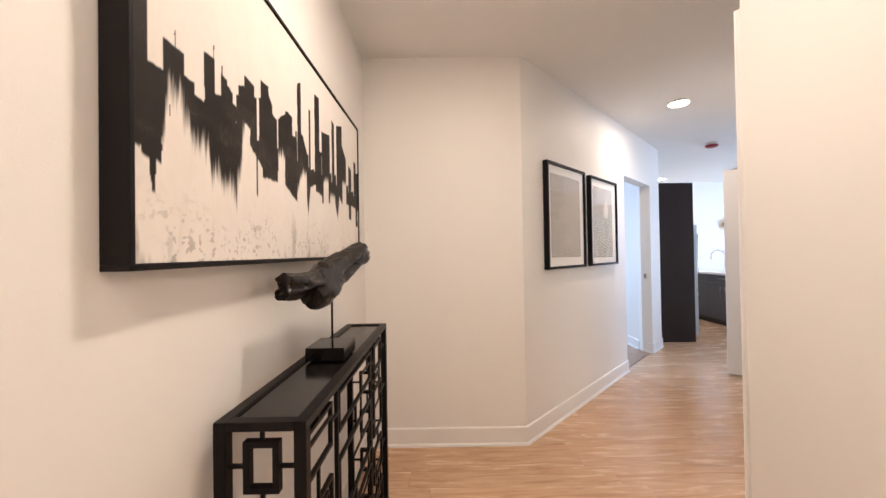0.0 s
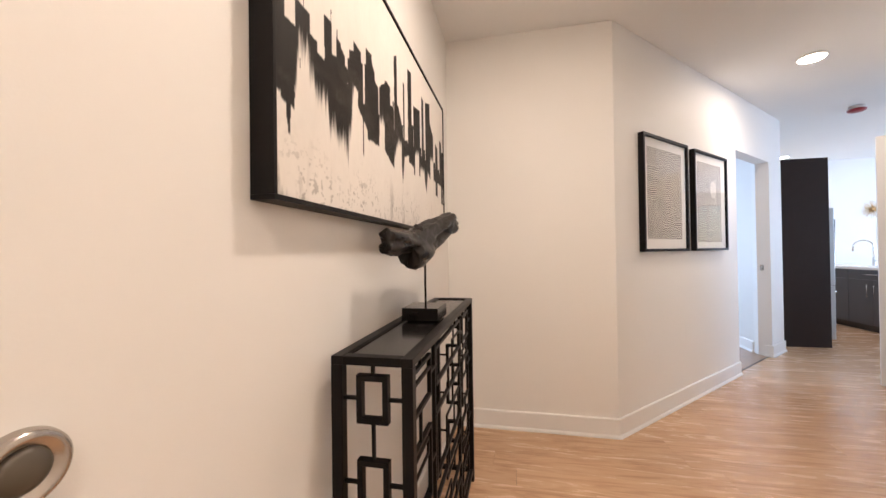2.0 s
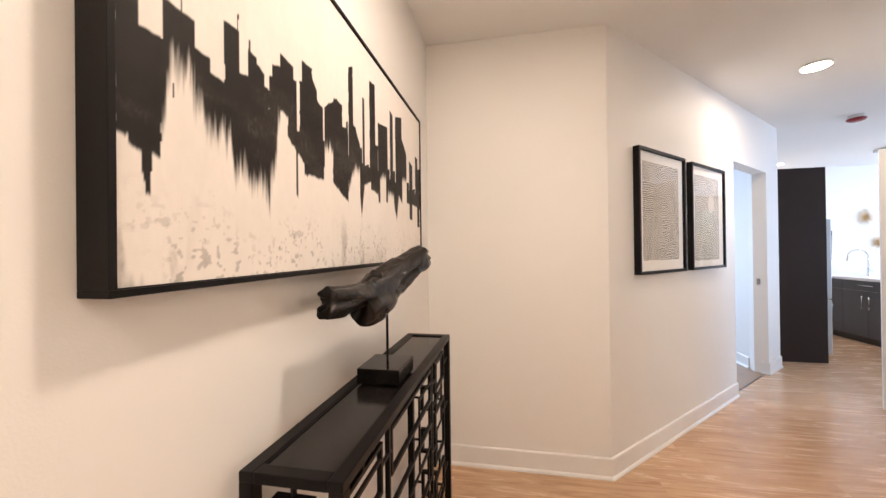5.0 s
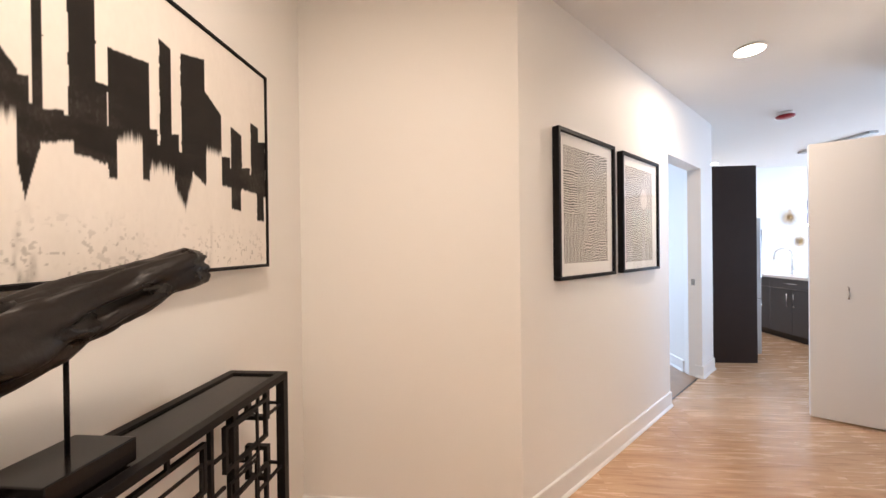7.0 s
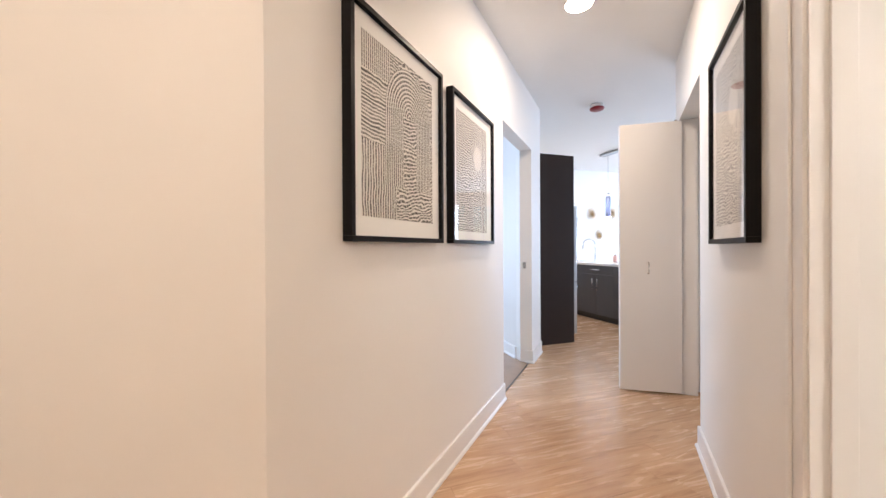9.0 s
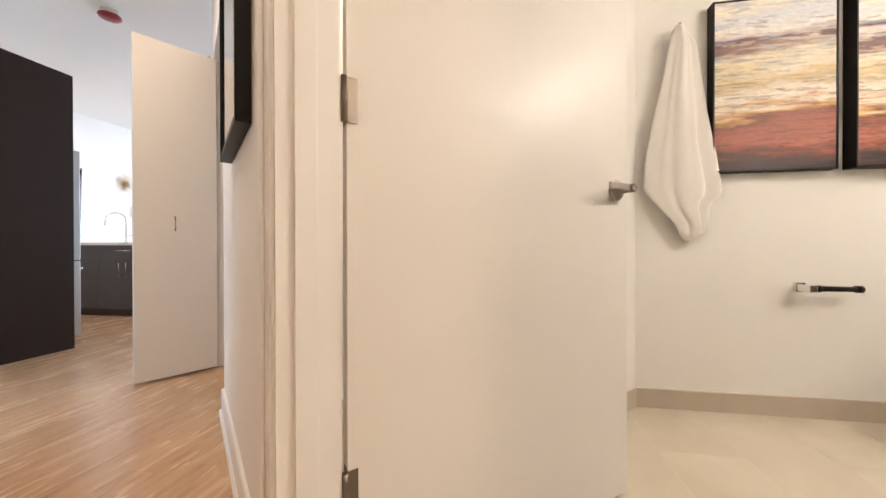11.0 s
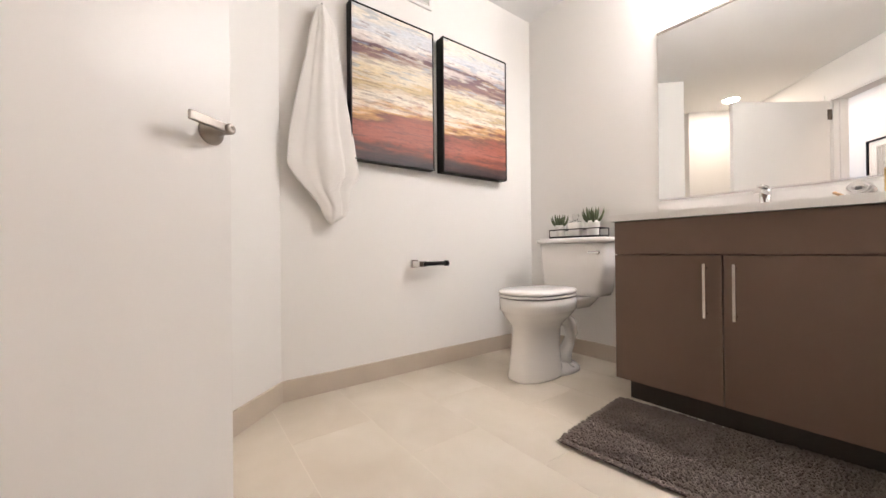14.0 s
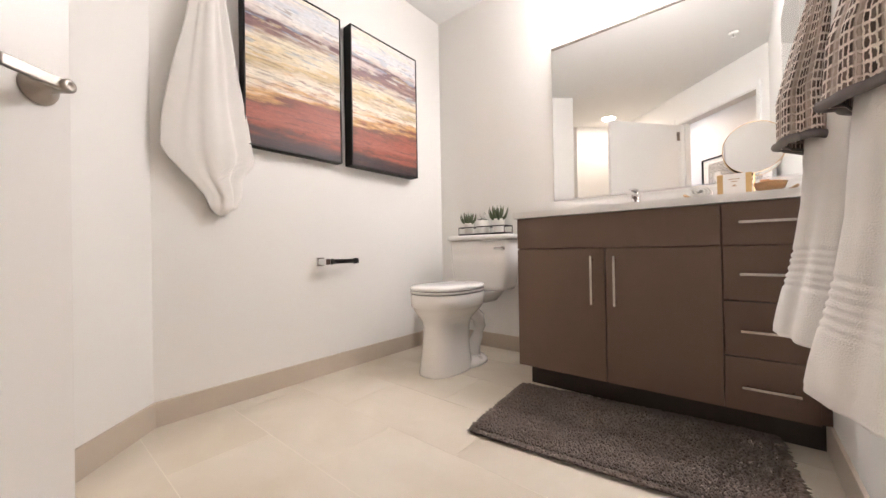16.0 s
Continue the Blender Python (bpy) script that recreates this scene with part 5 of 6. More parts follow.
def drape(levels, n, folds, seed, open_bottom=False):
    """levels: (z, centre x, centre y, half x, half y, fold depth). A hanging cloth as a folded closed sheath."""
    bm = bmesh.new()
    rnd = random.Random(seed)
    ph = [rnd.uniform(0, 6.28) for _ in range(4)]
    rr = []
    for z, cx, cy, hx, hy, fd in levels:
        row = []
        for j in range(n):
            a = 2 * math.pi * j / n
            w = 1 + fd * (math.cos(folds * a + ph[0] + 0.7 * math.sin(z * 5)) * 0.6 + math.cos((folds * 2 + 1) * a + ph[1]) * 0.25 + 0.5 * noise.noise(Vector((math.cos(a) * 1.5, math.sin(a) * 1.5, z * 4 + seed))))
            row.append(bm.verts.new((cx + hx * w * math.cos(a), cy + hy * w * math.sin(a), z + 0.012 * fd * math.cos(3 * a + ph[2]))))
        rr.append(row)
    for a, b in zip(rr, rr[1:]):
        for j in range(n):
            bm.faces.new((a[j], a[(j + 1) % n], b[(j + 1) % n], b[j])).smooth = True
    bm.faces.new(rr[-1])
    if not open_bottom:
        bm.faces.new(rr[0][::-1])
    bmesh.ops.recalc_face_normals(bm, faces=bm.faces)
    return bm


def interp(keys, count):
    ks = np.array([k[0] for k in keys])
    zs = np.linspace(ks[0], ks[-1], count)
    cols = [np.interp(zs, ks, [k[i] for k in keys]) for i in range(1, len(keys[0]))]
    return [(z, *[c[i] for c in cols]) for i, z in enumerate(zs)]


tw = thing("hanging_hand_towel", 0, 0, 0, 0, "white terry hand towel hanging from a hook on the wall", "towel")
cloth = drape(interp([(0.869, 3.168, 0.434, 0.008, 0.012, 0.08), (0.907, 3.168, 0.421, 0.023, 0.057, 0.08), (0.954, 3.168, 0.421, 0.024, 0.066, 0.22), (1.000, 3.168, 0.439, 0.025, 0.086, 0.22), (1.034, 3.168, 0.456, 0.026, 0.100, 0.22), (1.071, 3.168, 0.462, 0.027, 0.123, 0.22), (1.108, 3.168, 0.461, 0.028, 0.154, 0.22), (1.145, 3.168, 0.466, 0.028, 0.168, 0.22), (1.218, 3.168, 0.470, 0.028, 0.162, 0.22), (1.310, 3.168, 0.472, 0.028, 0.151, 0.22), (1.494, 3.168, 0.475, 0.028, 0.115, 0.22), (1.681, 3.168, 0.471, 0.028, 0.083, 0.22), (1.869, 3.168, 0.465, 0.028, 0.055, 0.22), (1.920, 3.166, 0.476, 0.028, 0.036, 0.15), (1.965, 3.166, 0.476, 0.016, 0.018, 0.10)], 150), 120, 5, 11)
for v in cloth.verts:                         # woven border lines near the hanging corner
    d = 0.62 * (v.co.y - 0.44) + 0.78 * (v.co.z - 1.0)
    if v.co.x < 3.16 and v.co.y < 0.47 and -0.01 < d < 0.06:
        v.co.x -= 0.0024 * math.sin(d * 2 * math.pi / 0.0175) * step01(0.33, 0.37, v.co.y) * step01(0.47, 0.44, v.co.y) * step01(-0.01, 0.0, d) * step01(0.06, 0.05, d)
part("cloth", cloth, M_TOWEL, tw)

# ---- paper holder, vent, sprinkler ----
tp = thing("toilet_paper_holder", BX1, -0.06, 0.645, 0, "chrome toilet paper holder with an empty black spindle", "paper holder")
boxpart("mount", (-0.012, -0.044, -0.024), (0.0, 0.004, 0.024), M_CHROME, tp, 0.003)
boxpart("post", (-0.090, -0.037, -0.017), (-0.012, -0.003, 0.017), M_CHROME, tp, 0.003)
bm = bmesh.new()
cyl(bm, (-0.072, -0.037, 0), (-0.072, -0.222, 0), 0.0125, n=18)
cyl(bm, (-0.072, -0.037, 0), (-0.072, -0.060, 0), 0.017, n=18)
cyl(bm, (-0.072, -0.202, 0), (-0.072, -0.226, 0), 0.017, n=18)
part("spindle", bm, M_BLACK, tp, "black spindle")
ve = thing("wall_vent", BX1, -0.10, 2.235, 0, "white slotted ventilation grille high on the wall", "vent")
for lo, hi in (((-0.012, -0.125, 0), (0, 0.125, 0.018)), ((-0.012, -0.125, 0.132), (0, 0.125, 0.15)), ((-0.012, -0.125, 0.018), (0, -0.107, 0.132)), ((-0.012, 0.107, 0.018), (0, 0.125, 0.132))):
    boxpart("frame", lo, hi, M_WHITEP, ve, 0.002)
for k in range(8):
    bm = box(bmesh.new(), (-0.010, -0.107, -0.001), (0.0, 0.107, 0.001))
    bmesh.ops.transform(bm, matrix=Matrix.Translation((0, 0, 0.026 + 0.0143 * k)) @ Matrix.Rotation(0.6, 4, "Y"), verts=bm.verts)
    part("slat", bm, M_WHITEP, ve)
sp = thing("ceiling_sprinkler", 1.39, 0.59, BCEIL, 0, "white ceiling fire sprinkler head", "sprinkler")
part("escutcheon", lathe(bmesh.new(), [(0.012, -0.014), (0.028, -0.010), (0.036, 0.0)], 24), M_WHITEP, sp)
part("deflector", lathe(bmesh.new(), [(0.0, -0.040), (0.016, -0.040), (0.016, -0.038), (0.005, -0.036), (0.005, -0.012)], 16), M_WHITEP, sp)

# ---- towel bar with bath and hand towels on the side wall ----
bar = thing("towel_bar", BX0, 0.09, 1.38, 0, "chrome double towel bar on the bathroom wall", "towel bar")
for y in (-0.30, 0.30):
    part("bracket", cyl(bmesh.new(), (0.0, y, 0), (0.12, y, 0), 0.010, n=14), M_CHROME, bar)
part("bar", cyl(bmesh.new(), (0.11, -0.31, 0), (0.11, 0.31, 0), 0.008, n=14), M_CHROME, bar)
part("bar", cyl(bmesh.new(), (0.05, -0.31, 0), (0.05, 0.31, 0), 0.008, n=14), M_CHROME, bar)
M_CHECK = mat("checked_terry", (0.3, 0.25, 0.22), 0.95, spec=0.1)
nt = M_CHECK.node_tree
tcn = nt.nodes.new("ShaderNodeUVMap")
brick = nt.nodes.new("ShaderNodeTexBrick")
brick.offset, brick.squash = 0.0, 1.0
brick.inputs["Color1"].default_value, brick.inputs["Color2"].default_value = (0.045, 0.034, 0.029, 1), (0.26, 0.20, 0.165, 1)
brick.inputs["Mortar"].default_value = (0.78, 0.69, 0.61, 1)
brick.inputs["Scale"].default_value, brick.inputs["Mortar Size"].default_value, brick.inputs["Mortar Smooth"].default_value = 1.0, 0.17, 0.5
brick.inputs["Brick Width"].default_value, brick.inputs["Row Height"].default_value = 0.8, 1.0
wob = nt.nodes.new("ShaderNodeTexNoise")
wob.inputs["Scale"].default_value, wob.inputs["Detail"].default_value = 1.7, 3
nt.links.new(tcn.outputs["UV"], wob.inputs["Vector"])
wadd = nt.nodes.new("ShaderNodeVectorMath")
wadd.operation = "MULTIPLY_ADD"
wadd.inputs[1].default_value = (0.55, 0.55, 0)
nt.links.new(wob.outputs["Color"], wadd.inputs[0])
nt.links.new(tcn.outputs["UV"], wadd.inputs[2])
nt.links.new(wadd.outputs[0], brick.inputs["Vector"])
wv = nt.nodes.new("ShaderNodeTexWave")
wv.inputs["Scale"].default_value = 0.10
wv.bands_direction = "X"
nt.links.new(tcn.outputs["UV"], wv.inputs["Vector"])
mx = nt.nodes.new("ShaderNodeMix")
mx.data_type = "RGBA"
mx.inputs["B"].default_value = (0.50, 0.41, 0.35, 1)
rp = nt.nodes.new("ShaderNodeMapRange")
rp.inputs["From Min"].default_value, rp.inputs["From Max"].default_value, rp.inputs["To Max"].default_value = 0.72, 0.84, 0.8
nt.links.new(wv.outputs["Fac"], rp.inputs["Value"])
nt.links.new(rp.outputs["Result"], mx.inputs["Factor"])
nt.links.new(brick.outputs["Color"], mx.inputs["A"])
pb = nt.nodes["Principled BSDF"]
nt.links.new(mx.outputs["Result"], pb.inputs["Base Color"])
bp = nt.nodes.new("ShaderNodeBump")
bp.inputs["Strength"].default_value, bp.inputs["Distance"].default_value, bp.invert = 1.0, 0.006, True
nt.links.new(brick.outputs["Fac"], bp.inputs["Height"])
nt.links.new(bp.outputs["Normal"], pb.inputs["Normal"])


def uv_sheath(ob, n, per_turn, per_metre):
    me = ob.data
    uv = me.uv_layers.new(name="UVMap")
    for poly in me.polygons:
        js = [me.loops[l].vertex_index % n for l in poly.loop_indices]
        wrap = max(js) - min(js) > n / 2
        for l, j in zip(poly.loop_indices, js):
            uv.data[l].uv = ((j + (n if wrap and j < n / 2 else 0)) / n * per_turn, me.vertices[me.loops[l].vertex_index].co.z * per_metre)


for cy, cx, hx, hy, z0, seed in ((-0.05, 1.252, 0.070, 0.115, 0.50, 21), (0.21, 1.233, 0.060, 0.115, 0.455, 22)):
    t = thing("bath_towel", 0, 0, 0, 0, "white terry bath towel hanging from the towel bar", "towel", "bath towels")
    lv = interp([(z0, cx, cy, hx, hy, 0.20), (z0 + 0.05, cx - 0.003, cy, hx * 0.93, hy * 0.98, 0.20), (z0 + 0.10, cx - 0.007, cy, hx * 0.85, hy * 0.96, 0.19), (z0 + 0.15, cx - 0.012, cy, hx * 0.77, hy * 0.94, 0.18),
                 (z0 + 0.20, cx - 0.016, cy, hx * 0.70, hy * 0.93, 0.18), (z0 + 0.28, cx - 0.022, cy, hx * 0.62, hy * 0.92, 0.19),
                 (1.15, cx - 0.036, cy, hx * 0.46, hy * 0.88, 0.25), (1.36, cx - 0.03, cy, hx * 0.45, hy * 0.85, 0.15), (1.40, cx - 0.02, cy, hx * 0.4, hy * 0.8, 0.1)], 220)
    band = lambda z: 0.045 * (0.10 < z - z0 < 0.19) * (math.sin((z - z0) * 420) > 0.1) + 0.02 * (z - z0 < 0.012)
    lv = [(z, x, y, a * (1 - band(z)), b * (1 - 0.5 * band(z)), f) for z, x, y, a, b, f in lv]
    part("cloth", drape(lv, 72, 4, seed), M_TOWEL, t)
for cy, cx, hx, hy, z0, seed in ((-0.04, 1.272, 0.038, 0.075, 0.905, 31), (0.228, 1.226, 0.045, 0.070, 0.904, 32)):
    t = thing("checked_hand_towel", 0, 0, 0, 0, "brown and beige checked terry hand towel draped over a bath towel", "towel", "checked hand towels")
    lv = interp([(z0, cx, cy, hx, hy, 0.24), (z0 + 0.10, cx, cy, hx * 0.92, hy * 0.92, 0.28), (1.2, cx - 0.034, cy, hx * 0.58, hy * 0.62, 0.3), (1.39, cx - 0.045, cy, hx * 0.5, hy * 0.48, 0.2), (1.43, cx - 0.045, cy, hx * 0.35, hy * 0.4, 0.1)], 50)
    c = part("cloth", drape(lv, 72, 3, seed, True), M_CHECK, t)
    uv_sheath(c, 72, 32, 56)
    sol = c.modifiers.new("thickness", "SOLIDIFY")
    sol.thickness, sol.offset = 0.007, -1
    vs = [v.co.copy() for v in c.data.vertices[:72]]
    part("hem", tube(bmesh.new(), [v + Vector((0, 0, 0.004)) for v in vs] + [vs[0] + Vector((0, 0, 0.004))], 0.0085, 8), M_HEM, t, "grey hem band")

# ---- bath rug ----
M_RUG = mat("charcoal_chenille", (0.135, 0.108, 0.094), 0.95, spec=0.1, var=0.2, var_scale=12)
isl = M_RUG.node_tree.nodes.new("ShaderNodeNewGeometry")
hsv = M_RUG.node_tree.nodes.new("ShaderNodeHueSaturation")
mr = M_RUG.node_tree.nodes.new("ShaderNodeMapRange")
mr.inputs["To Min"].default_value, mr.inputs["To Max"].default_value = 0.85, 1.16
M_RUG.node_tree.links.new(isl.outputs["Random Per Island"], mr.inputs["Value"])
M_RUG.node_tree.links.new(mr.outputs["Result"], hsv.inputs["Value"])
pbr = M_RUG.node_tree.nodes["Principled BSDF"]
src = pbr.inputs["Base Color"].links[0].from_socket
M_RUG.node_tree.links.new(src, hsv.inputs["Color"])
M_RUG.node_tree.links.new(hsv.outputs["Color"], pbr.inputs["Base Color"])
rug = thing("bath_rug", 1.735, -0.40, 0, 5.5, "charcoal grey shaggy chenille bath rug on the tile floor", "rug")
boxpart("backing", (-0.475, -0.275, 0.001), (0.475, 0.275, 0.010), M_RUG, rug, 0.003)
verts, faces = [], []
rnd = random.Random(9)
nx, ny = 150, 88
for i in range(nx):
    for j in range(ny):
        x = -0.475 + 0.95 * (i + rnd.uniform(0.1, 0.9)) / nx
        y = -0.275 + 0.55 * (j + rnd.uniform(0.1, 0.9)) / ny
        edge = min(0.475 - abs(x), 0.275 - abs(y)) < 0.02
        a, ln, r = rnd.uniform(0, 6.28), rnd.uniform(0.008, 0.014), rnd.uniform(0.0027, 0.0041)
        if edge:
            a = math.atan2(y * (2.2 if 0.275 - abs(y) < 0.02 else 0.2), x * (1 if 0.475 - abs(x) < 0.02 else 0.15)) + rnd.uniform(-0.5, 0.5)
            ln *= 2.0
            r *= 1.5
        dx, dy, up = math.cos(a) * ln * 0.8, math.sin(a) * ln * 0.8, 0.008 + rnd.uniform(0, 0.005) - (0.004 if edge else 0)
        px, py = -math.sin(a) * r, math.cos(a) * r
        b = len(verts)
        z = 0.009
        verts += [(x - px, y - py, z), (x + px, y + py, z), (x + dx * 0.5 - px * 1.2, y + dy * 0.5 - py * 1.2, z + up * 0.7), (x + dx * 0.5 + px * 1.2, y + dy * 0.5 + py * 1.2, z + up * 0.7),
                  (x + dx * 0.5, y + dy * 0.5, z + up * 1.25), (x + dx * 1.1, y + dy * 1.1, z + up * 0.55), (x - dx * 0.15, y - dy * 0.15, z + up * 0.8)]
        faces += [(b, b + 2, b + 6), (b + 1, b + 6, b + 3), (b, b + 6, b + 1), (b + 2, b + 4, b + 6), (b + 6, b + 4, b + 3), (b + 2, b + 5, b + 4), (b + 4, b + 5, b + 3), (b + 2, b + 3, b + 5)]
me = bpy.data.meshes.new("fleece")
me.from_pydata(verts, [], faces)
for p in me.polygons:
    p.use_smooth = True
me.materials.append(M_RUG)
pile = new("fleece", me)
pile.parent = rug
tagged(pile, "shaggy chenille pile", "", "", "stuff")

# ---- floors laid in pieces ----
def clip(poly, region):
    """The part of a convex polygon inside a convex region (both anticlockwise)."""
    out = list(poly)
    for k in range(len(region)):
        a, b = region[k], region[(k + 1) % len(region)]
        nxt = []
        for i in range(len(out)):
            p, q = out[i], out[(i + 1) % len(out)]
            dp = (b[0] - a[0]) * (p[1] - a[1]) - (b[1] - a[1]) * (p[0] - a[0])
            dq = (b[0] - a[0]) * (q[1] - a[1]) - (b[1] - a[1]) * (q[0] - a[0])
            if dp >= 0:
                nxt.append(p)
            if (dp > 0 > dq) or (dp < 0 < dq):
                f = dp / (dp - dq)
                nxt.append((p[0] + f * (q[0] - p[0]), p[1] + f * (q[1] - p[1])))
        out = nxt
        if len(out) < 3:
            return []
    area2 = sum(out[i][0] * out[(i + 1) % len(out)][1] - out[(i + 1) % len(out)][0] * out[i][1] for i in range(len(out)))
    return out if abs(area2) > 0.0006 else []


def lay(name, parent, regions, x0, x1, y0, y1, length, width, gap, depth, shift, material):
    rnd = random.Random(4)
    row, y = 0, y0
    while y < y1:
        x = x0 - (row * shift * length) % length if shift else x0 - rnd.uniform(0, length)
        while x < x1:
            rect = [(x + gap, y + gap), (x + length - gap, y + gap), (x + length - gap, y + width - gap), (x + gap, y + width - gap)]
            bits = [b for b in (clip(rect, r) for r in regions) if b]
            if bits:
                bm = bmesh.new()
                for b in bits:
                    prism(bm, b, -depth, 0.0)
                part(name, bm, material, parent)
            x += length
        y += width
        row += 1


M_WOOD = bpy.data.materials.new("oak_laminate")
M_WOOD.use_nodes = True
nt = M_WOOD.node_tree
pb = nt.nodes["Principled BSDF"]
tc = nt.nodes.new("ShaderNodeTexCoord")
oi = nt.nodes.new("ShaderNodeObjectInfo")
vm = nt.nodes.new("ShaderNodeVectorMath")
vm.operation = "MULTIPLY_ADD"
nt.links.new(oi.outputs["Random"], vm.inputs[0])
vm.inputs[1].default_value = (37, 91, 53)
nt.links.new(tc.outputs["Object"], vm.inputs[2])
mp = nt.nodes.new("ShaderNodeMapping")
mp.inputs["Scale"].default_value = (1.0, 9.0, 1.0)
nt.links.new(vm.outputs[0], mp.inputs["Vector"])
n1 = nt.nodes.new("ShaderNodeTexNoise")
n1.inputs["Scale"].default_value, n1.inputs["Detail"].default_value, n1.inputs["Roughness"].default_value, n1.inputs["Distortion"].default_value = 1.9, 8, 0.60, 1.6
nt.links.new(mp.outputs[0], n1.inputs["Vector"])
cr = nt.nodes.new("ShaderNodeValToRGB")
el = cr.color_ramp.elements
el[0].position, el[0].color = 0.28, (0.335, 0.195, 0.112, 1)
el[1].position, el[1].color = 0.74, (0.575, 0.395, 0.255, 1)
e = el.new(0.47)
e.color = (0.475, 0.305, 0.185, 1)
nt.links.new(n1.outputs["Fac"], cr.inputs["Fac"])
mp2 = nt.nodes.new("ShaderNodeMapping")
mp2.inputs["Scale"].default_value = (3.0, 120.0, 1.0)
nt.links.new(vm.outputs[0], mp2.inputs["Vector"])
n2 = nt.nodes.new("ShaderNodeTexNoise")
n2.inputs["Scale"].default_value, n2.inputs["Detail"].default_value = 2.0, 4
nt.links.new(mp2.outputs[0], n2.inputs["Vector"])
hs = nt.nodes.new("ShaderNodeHueSaturation")
ma = nt.nodes.new("ShaderNodeMath")
ma.operation = "MULTIPLY_ADD"
nt.links.new(oi.outputs["Random"], ma.inputs[0])
ma.inputs[1].default_value, ma.inputs[2].default_value = 0.13, 1.03
m3 = nt.nodes.new("ShaderNodeMath")
m3.operation = "MULTIPLY_ADD"
nt.links.new(n2.outputs["Fac"], m3.inputs[0])
m3.inputs[1].default_value = 0.22
nt.links.new(ma.outputs[0], m3.inputs[2])
nt.links.new(m3.outputs[0], hs.inputs["Value"])
nt.links.new(cr.outputs["Color"], hs.inputs["Color"])
nt.links.new(hs.outputs["Color"], pb.inputs["Base Color"])
pb.inputs["Roughness"].default_value = 0.30
rr2 = nt.nodes.new("ShaderNodeMapRange")
rr2.inputs["To Min"].default_value, rr2.inputs["To Max"].default_value = 0.18, 0.34
nt.links.new(n1.outputs["Fac"], rr2.inputs["Value"])
nt.links.new(rr2.outputs["Result"], pb.inputs["Roughness"])
bpn = nt.nodes.new("ShaderNodeBump")
bpn.inputs["Strength"].default_value, bpn.inputs["Distance"].default_value = 0.15, 0.001
nt.links.new(n2.outputs["Fac"], bpn.inputs["Height"])
nt.links.new(bpn.outputs["Normal"], pb.inputs["Normal"])

M_TILE = bpy.data.materials.new("beige_stone_tile")
M_TILE.use_nodes = True
nt = M_TILE.node_tree
pb = nt.nodes["Principled BSDF"]
tc = nt.nodes.new("ShaderNodeTexCoord")
oi = nt.nodes.new("ShaderNodeObjectInfo")
vm = nt.nodes.new("ShaderNodeVectorMath")
vm.operation = "MULTIPLY_ADD"
nt.links.new(oi.outputs["Random"], vm.inputs[0])
vm.inputs[1].default_value = (31, 17, 53)
nt.links.new(tc.outputs["Object"], vm.inputs[2])
n1 = nt.nodes.new("ShaderNodeTexNoise")
n1.inputs["Scale"].default_value, n1.inputs["Detail"].default_value, n1.inputs["Distortion"].default_value = 3.0, 7, 0.5
nt.links.new(vm.outputs[0], n1.inputs["Vector"])
cr = nt.nodes.new("ShaderNodeValToRGB")
el = cr.color_ramp.elements
el[0].position, el[0].color = 0.30, (0.585, 0.515, 0.415, 1)
el[1].position, el[1].color = 0.72, (0.68, 0.62, 0.525, 1)
nt.links.new(n1.outputs["Fac"], cr.inputs["Fac"])
hs = nt.nodes.new("ShaderNodeHueSaturation")
ma = nt.nodes.new("ShaderNodeMath")
ma.operation = "MULTIPLY_ADD"
nt.links.new(oi.outputs["Random"], ma.inputs[0])
ma.inputs[1].default_value, ma.inputs[2].default_value = 0.04, 0.98
nt.links.new(ma.outputs[0], hs.inputs["Value"])
nt.links.new(cr.outputs["Color"], hs.inputs["Color"])
nt.links.new(hs.outputs["Color"], pb.inputs["Base Color"])
pb.inputs["Roughness"].default_value = 0.38
n2 = nt.nodes.new("ShaderNodeTexNoise")
n2.inputs["Scale"].default_value = 60
nt.links.new(tc.outputs["Object"], n2.inputs["Vector"])
bpn = nt.nodes.new("ShaderNodeBump")
bpn.inputs["Strength"].default_value, bpn.inputs["Distance"].default_value = 0.08, 0.001
nt.links.new(n2.outputs["Fac"], bpn.inputs["Height"])
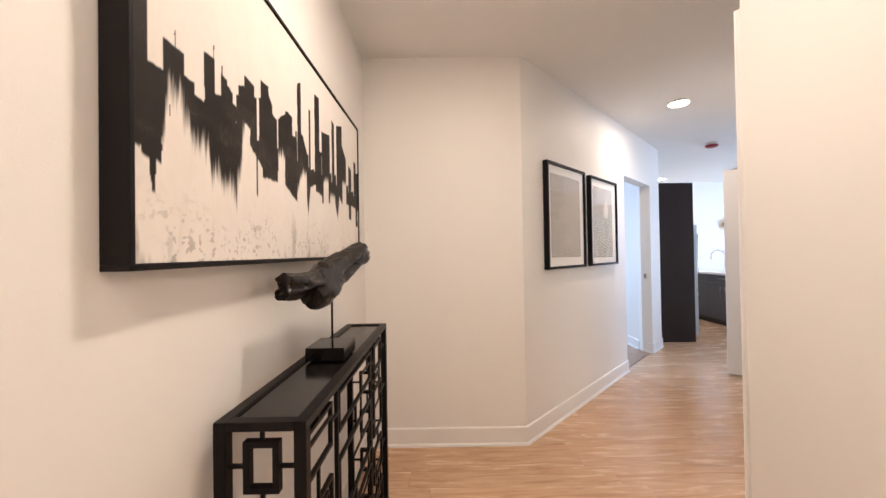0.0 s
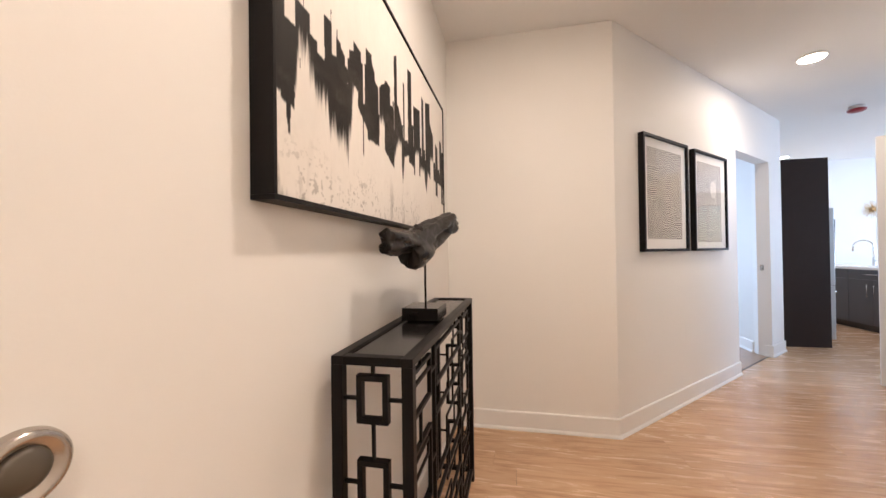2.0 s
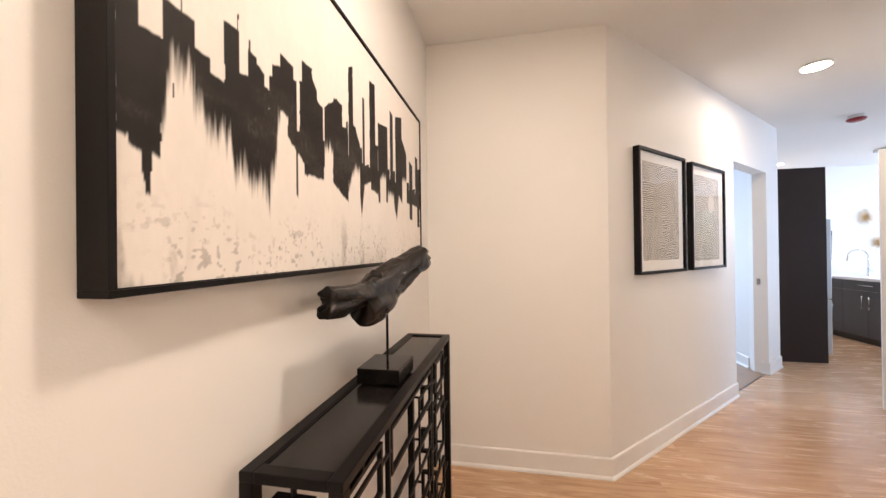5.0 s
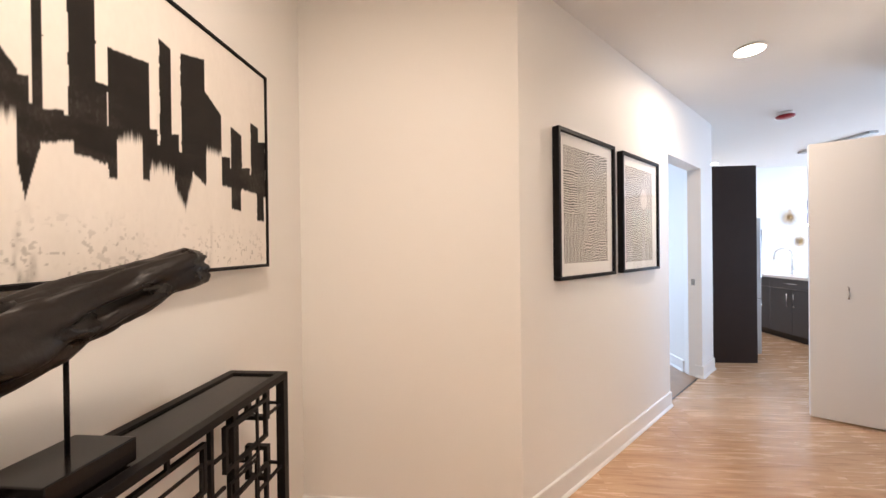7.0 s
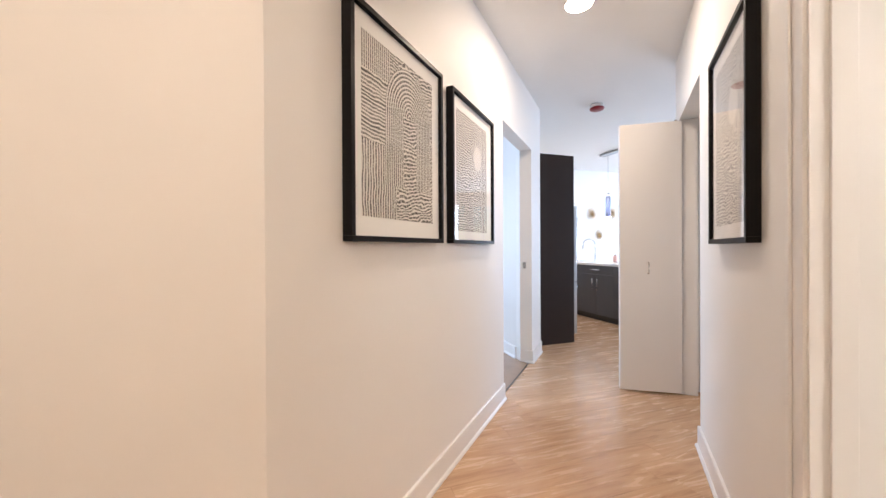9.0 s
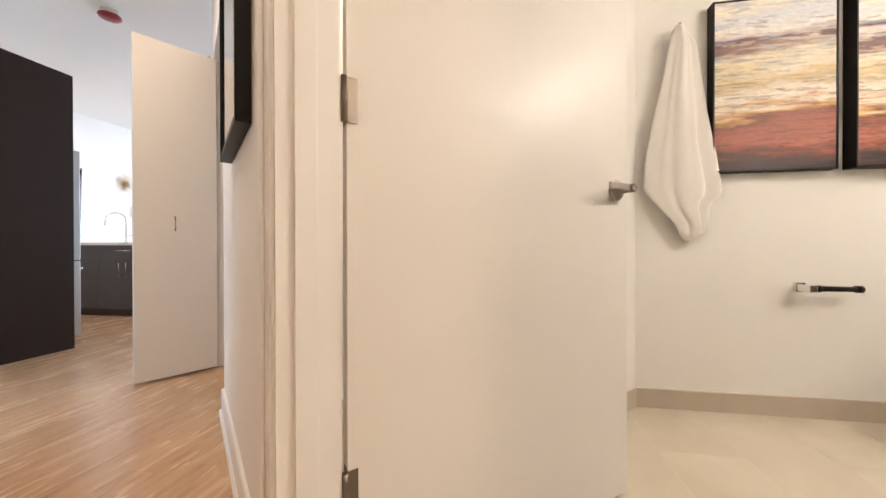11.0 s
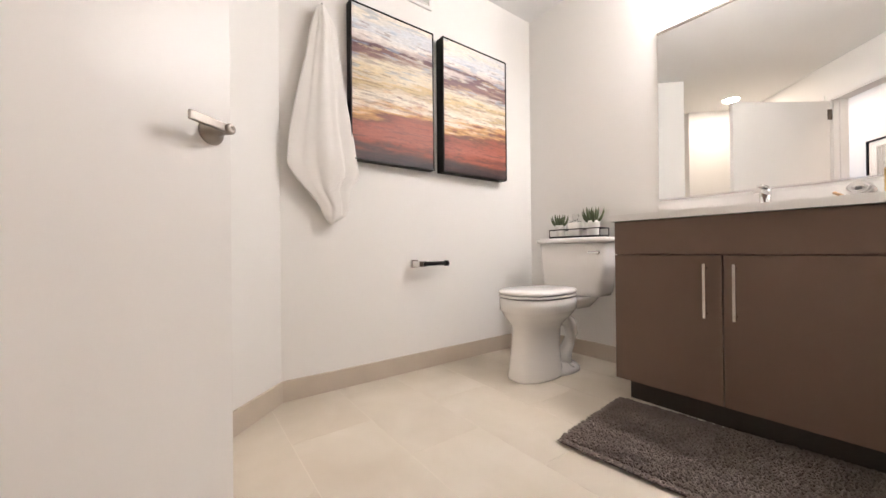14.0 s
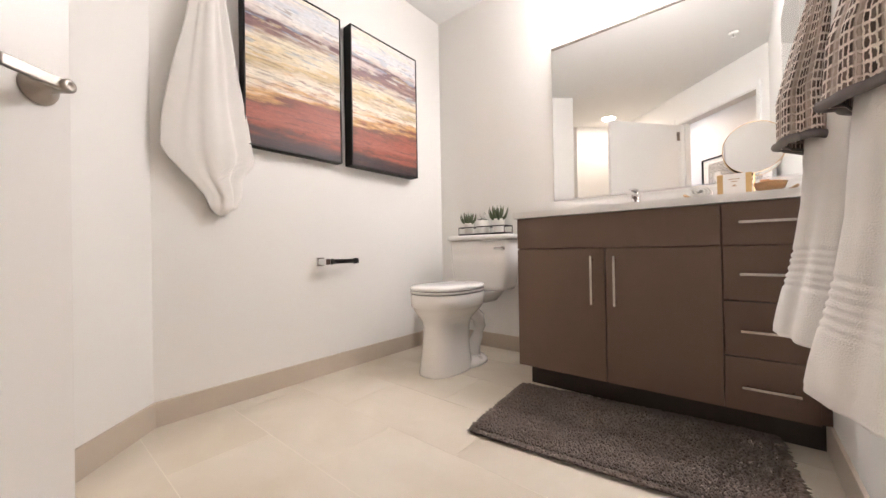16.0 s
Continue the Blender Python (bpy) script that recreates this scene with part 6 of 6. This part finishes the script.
nt.links.new(bpn.outputs["Normal"], pb.inputs["Normal"])

DIF, SUM = P(0, WALL_IN)[0] - P(0, WALL_IN)[1], NOOK[0] + NOOK[1]
NK = ((SUM + DIF) / 2, (SUM - DIF) / 2)
fh = thing("floor_hall", 0, 0, 0, 0, "warm oak laminate plank floor with visible grain", "floor", "", "structure")
boxpart("underlay", (LEFT_X, -1.5, -0.019), (EAST_X, NORTH_Y, -0.012), M_VTOE, fh)
HALL_R = [[(LEFT_X, -1.5), (RIGHT_X, -1.5), K0, (AX, AY), (LEFT_X, AY)],
          [K0, P(2.95, HALL_W), P(3.42, 0), (AX, AY)],
          [P(2.95, HALL_W), (EAST_X, SOUTH_Y), (EAST_X, NORTH_Y), (P(3.42, 0)[0], NORTH_Y), P(3.42, 0)],
          [P(DOOR_A, HALL_W), P(DOOR_A, 1.30), P(DOOR_B, 1.30), P(DOOR_B, HALL_W)],
          [P(OPEN_A, -0.03), P(OPEN_A, 0), P(OPEN_B, 0), P(OPEN_B, -0.03)],
          [P(CLO_A - 0.1, HALL_W), P(CLO_A - 0.1, 1.95), P(CLO_B + 0.1, 1.95), P(CLO_B + 0.1, HALL_W)]]
lay("plank", fh, HALL_R, LEFT_X, EAST_X, -1.5, NORTH_Y, 1.22, 0.152, 0.0005, 0.010, 0, M_WOOD)
fb = thing("floor_bath", 0, 0, 0, 0, "beige stone-look rectangular floor tiles with thin grout lines", "floor", "", "structure")
boxpart("grout_bed", (BX0, BY0, -0.010), (BX1 + 0.6, 2.6, -0.0007), M_GROUT, fb)
BATH_R = [[(BX0, BY0), (BX1, BY0), CORNER, (BX0, CORNER[1])],
          [(BX0, CORNER[1]), CORNER, NK, K1],
          [NOOK, NOOK_END, NE, NK],
          [P(DOOR_A, 1.30), P(DOOR_A, WALL_IN), P(DOOR_B, WALL_IN), P(DOOR_B, 1.30)]]
lay("floor_tile", fb, BATH_R, BX0, BX1 + 0.7, 0.725 - 0.325 * 6, 2.6, 0.65, 0.325, 0.0014, 0.008, 0.5, M_TILE)
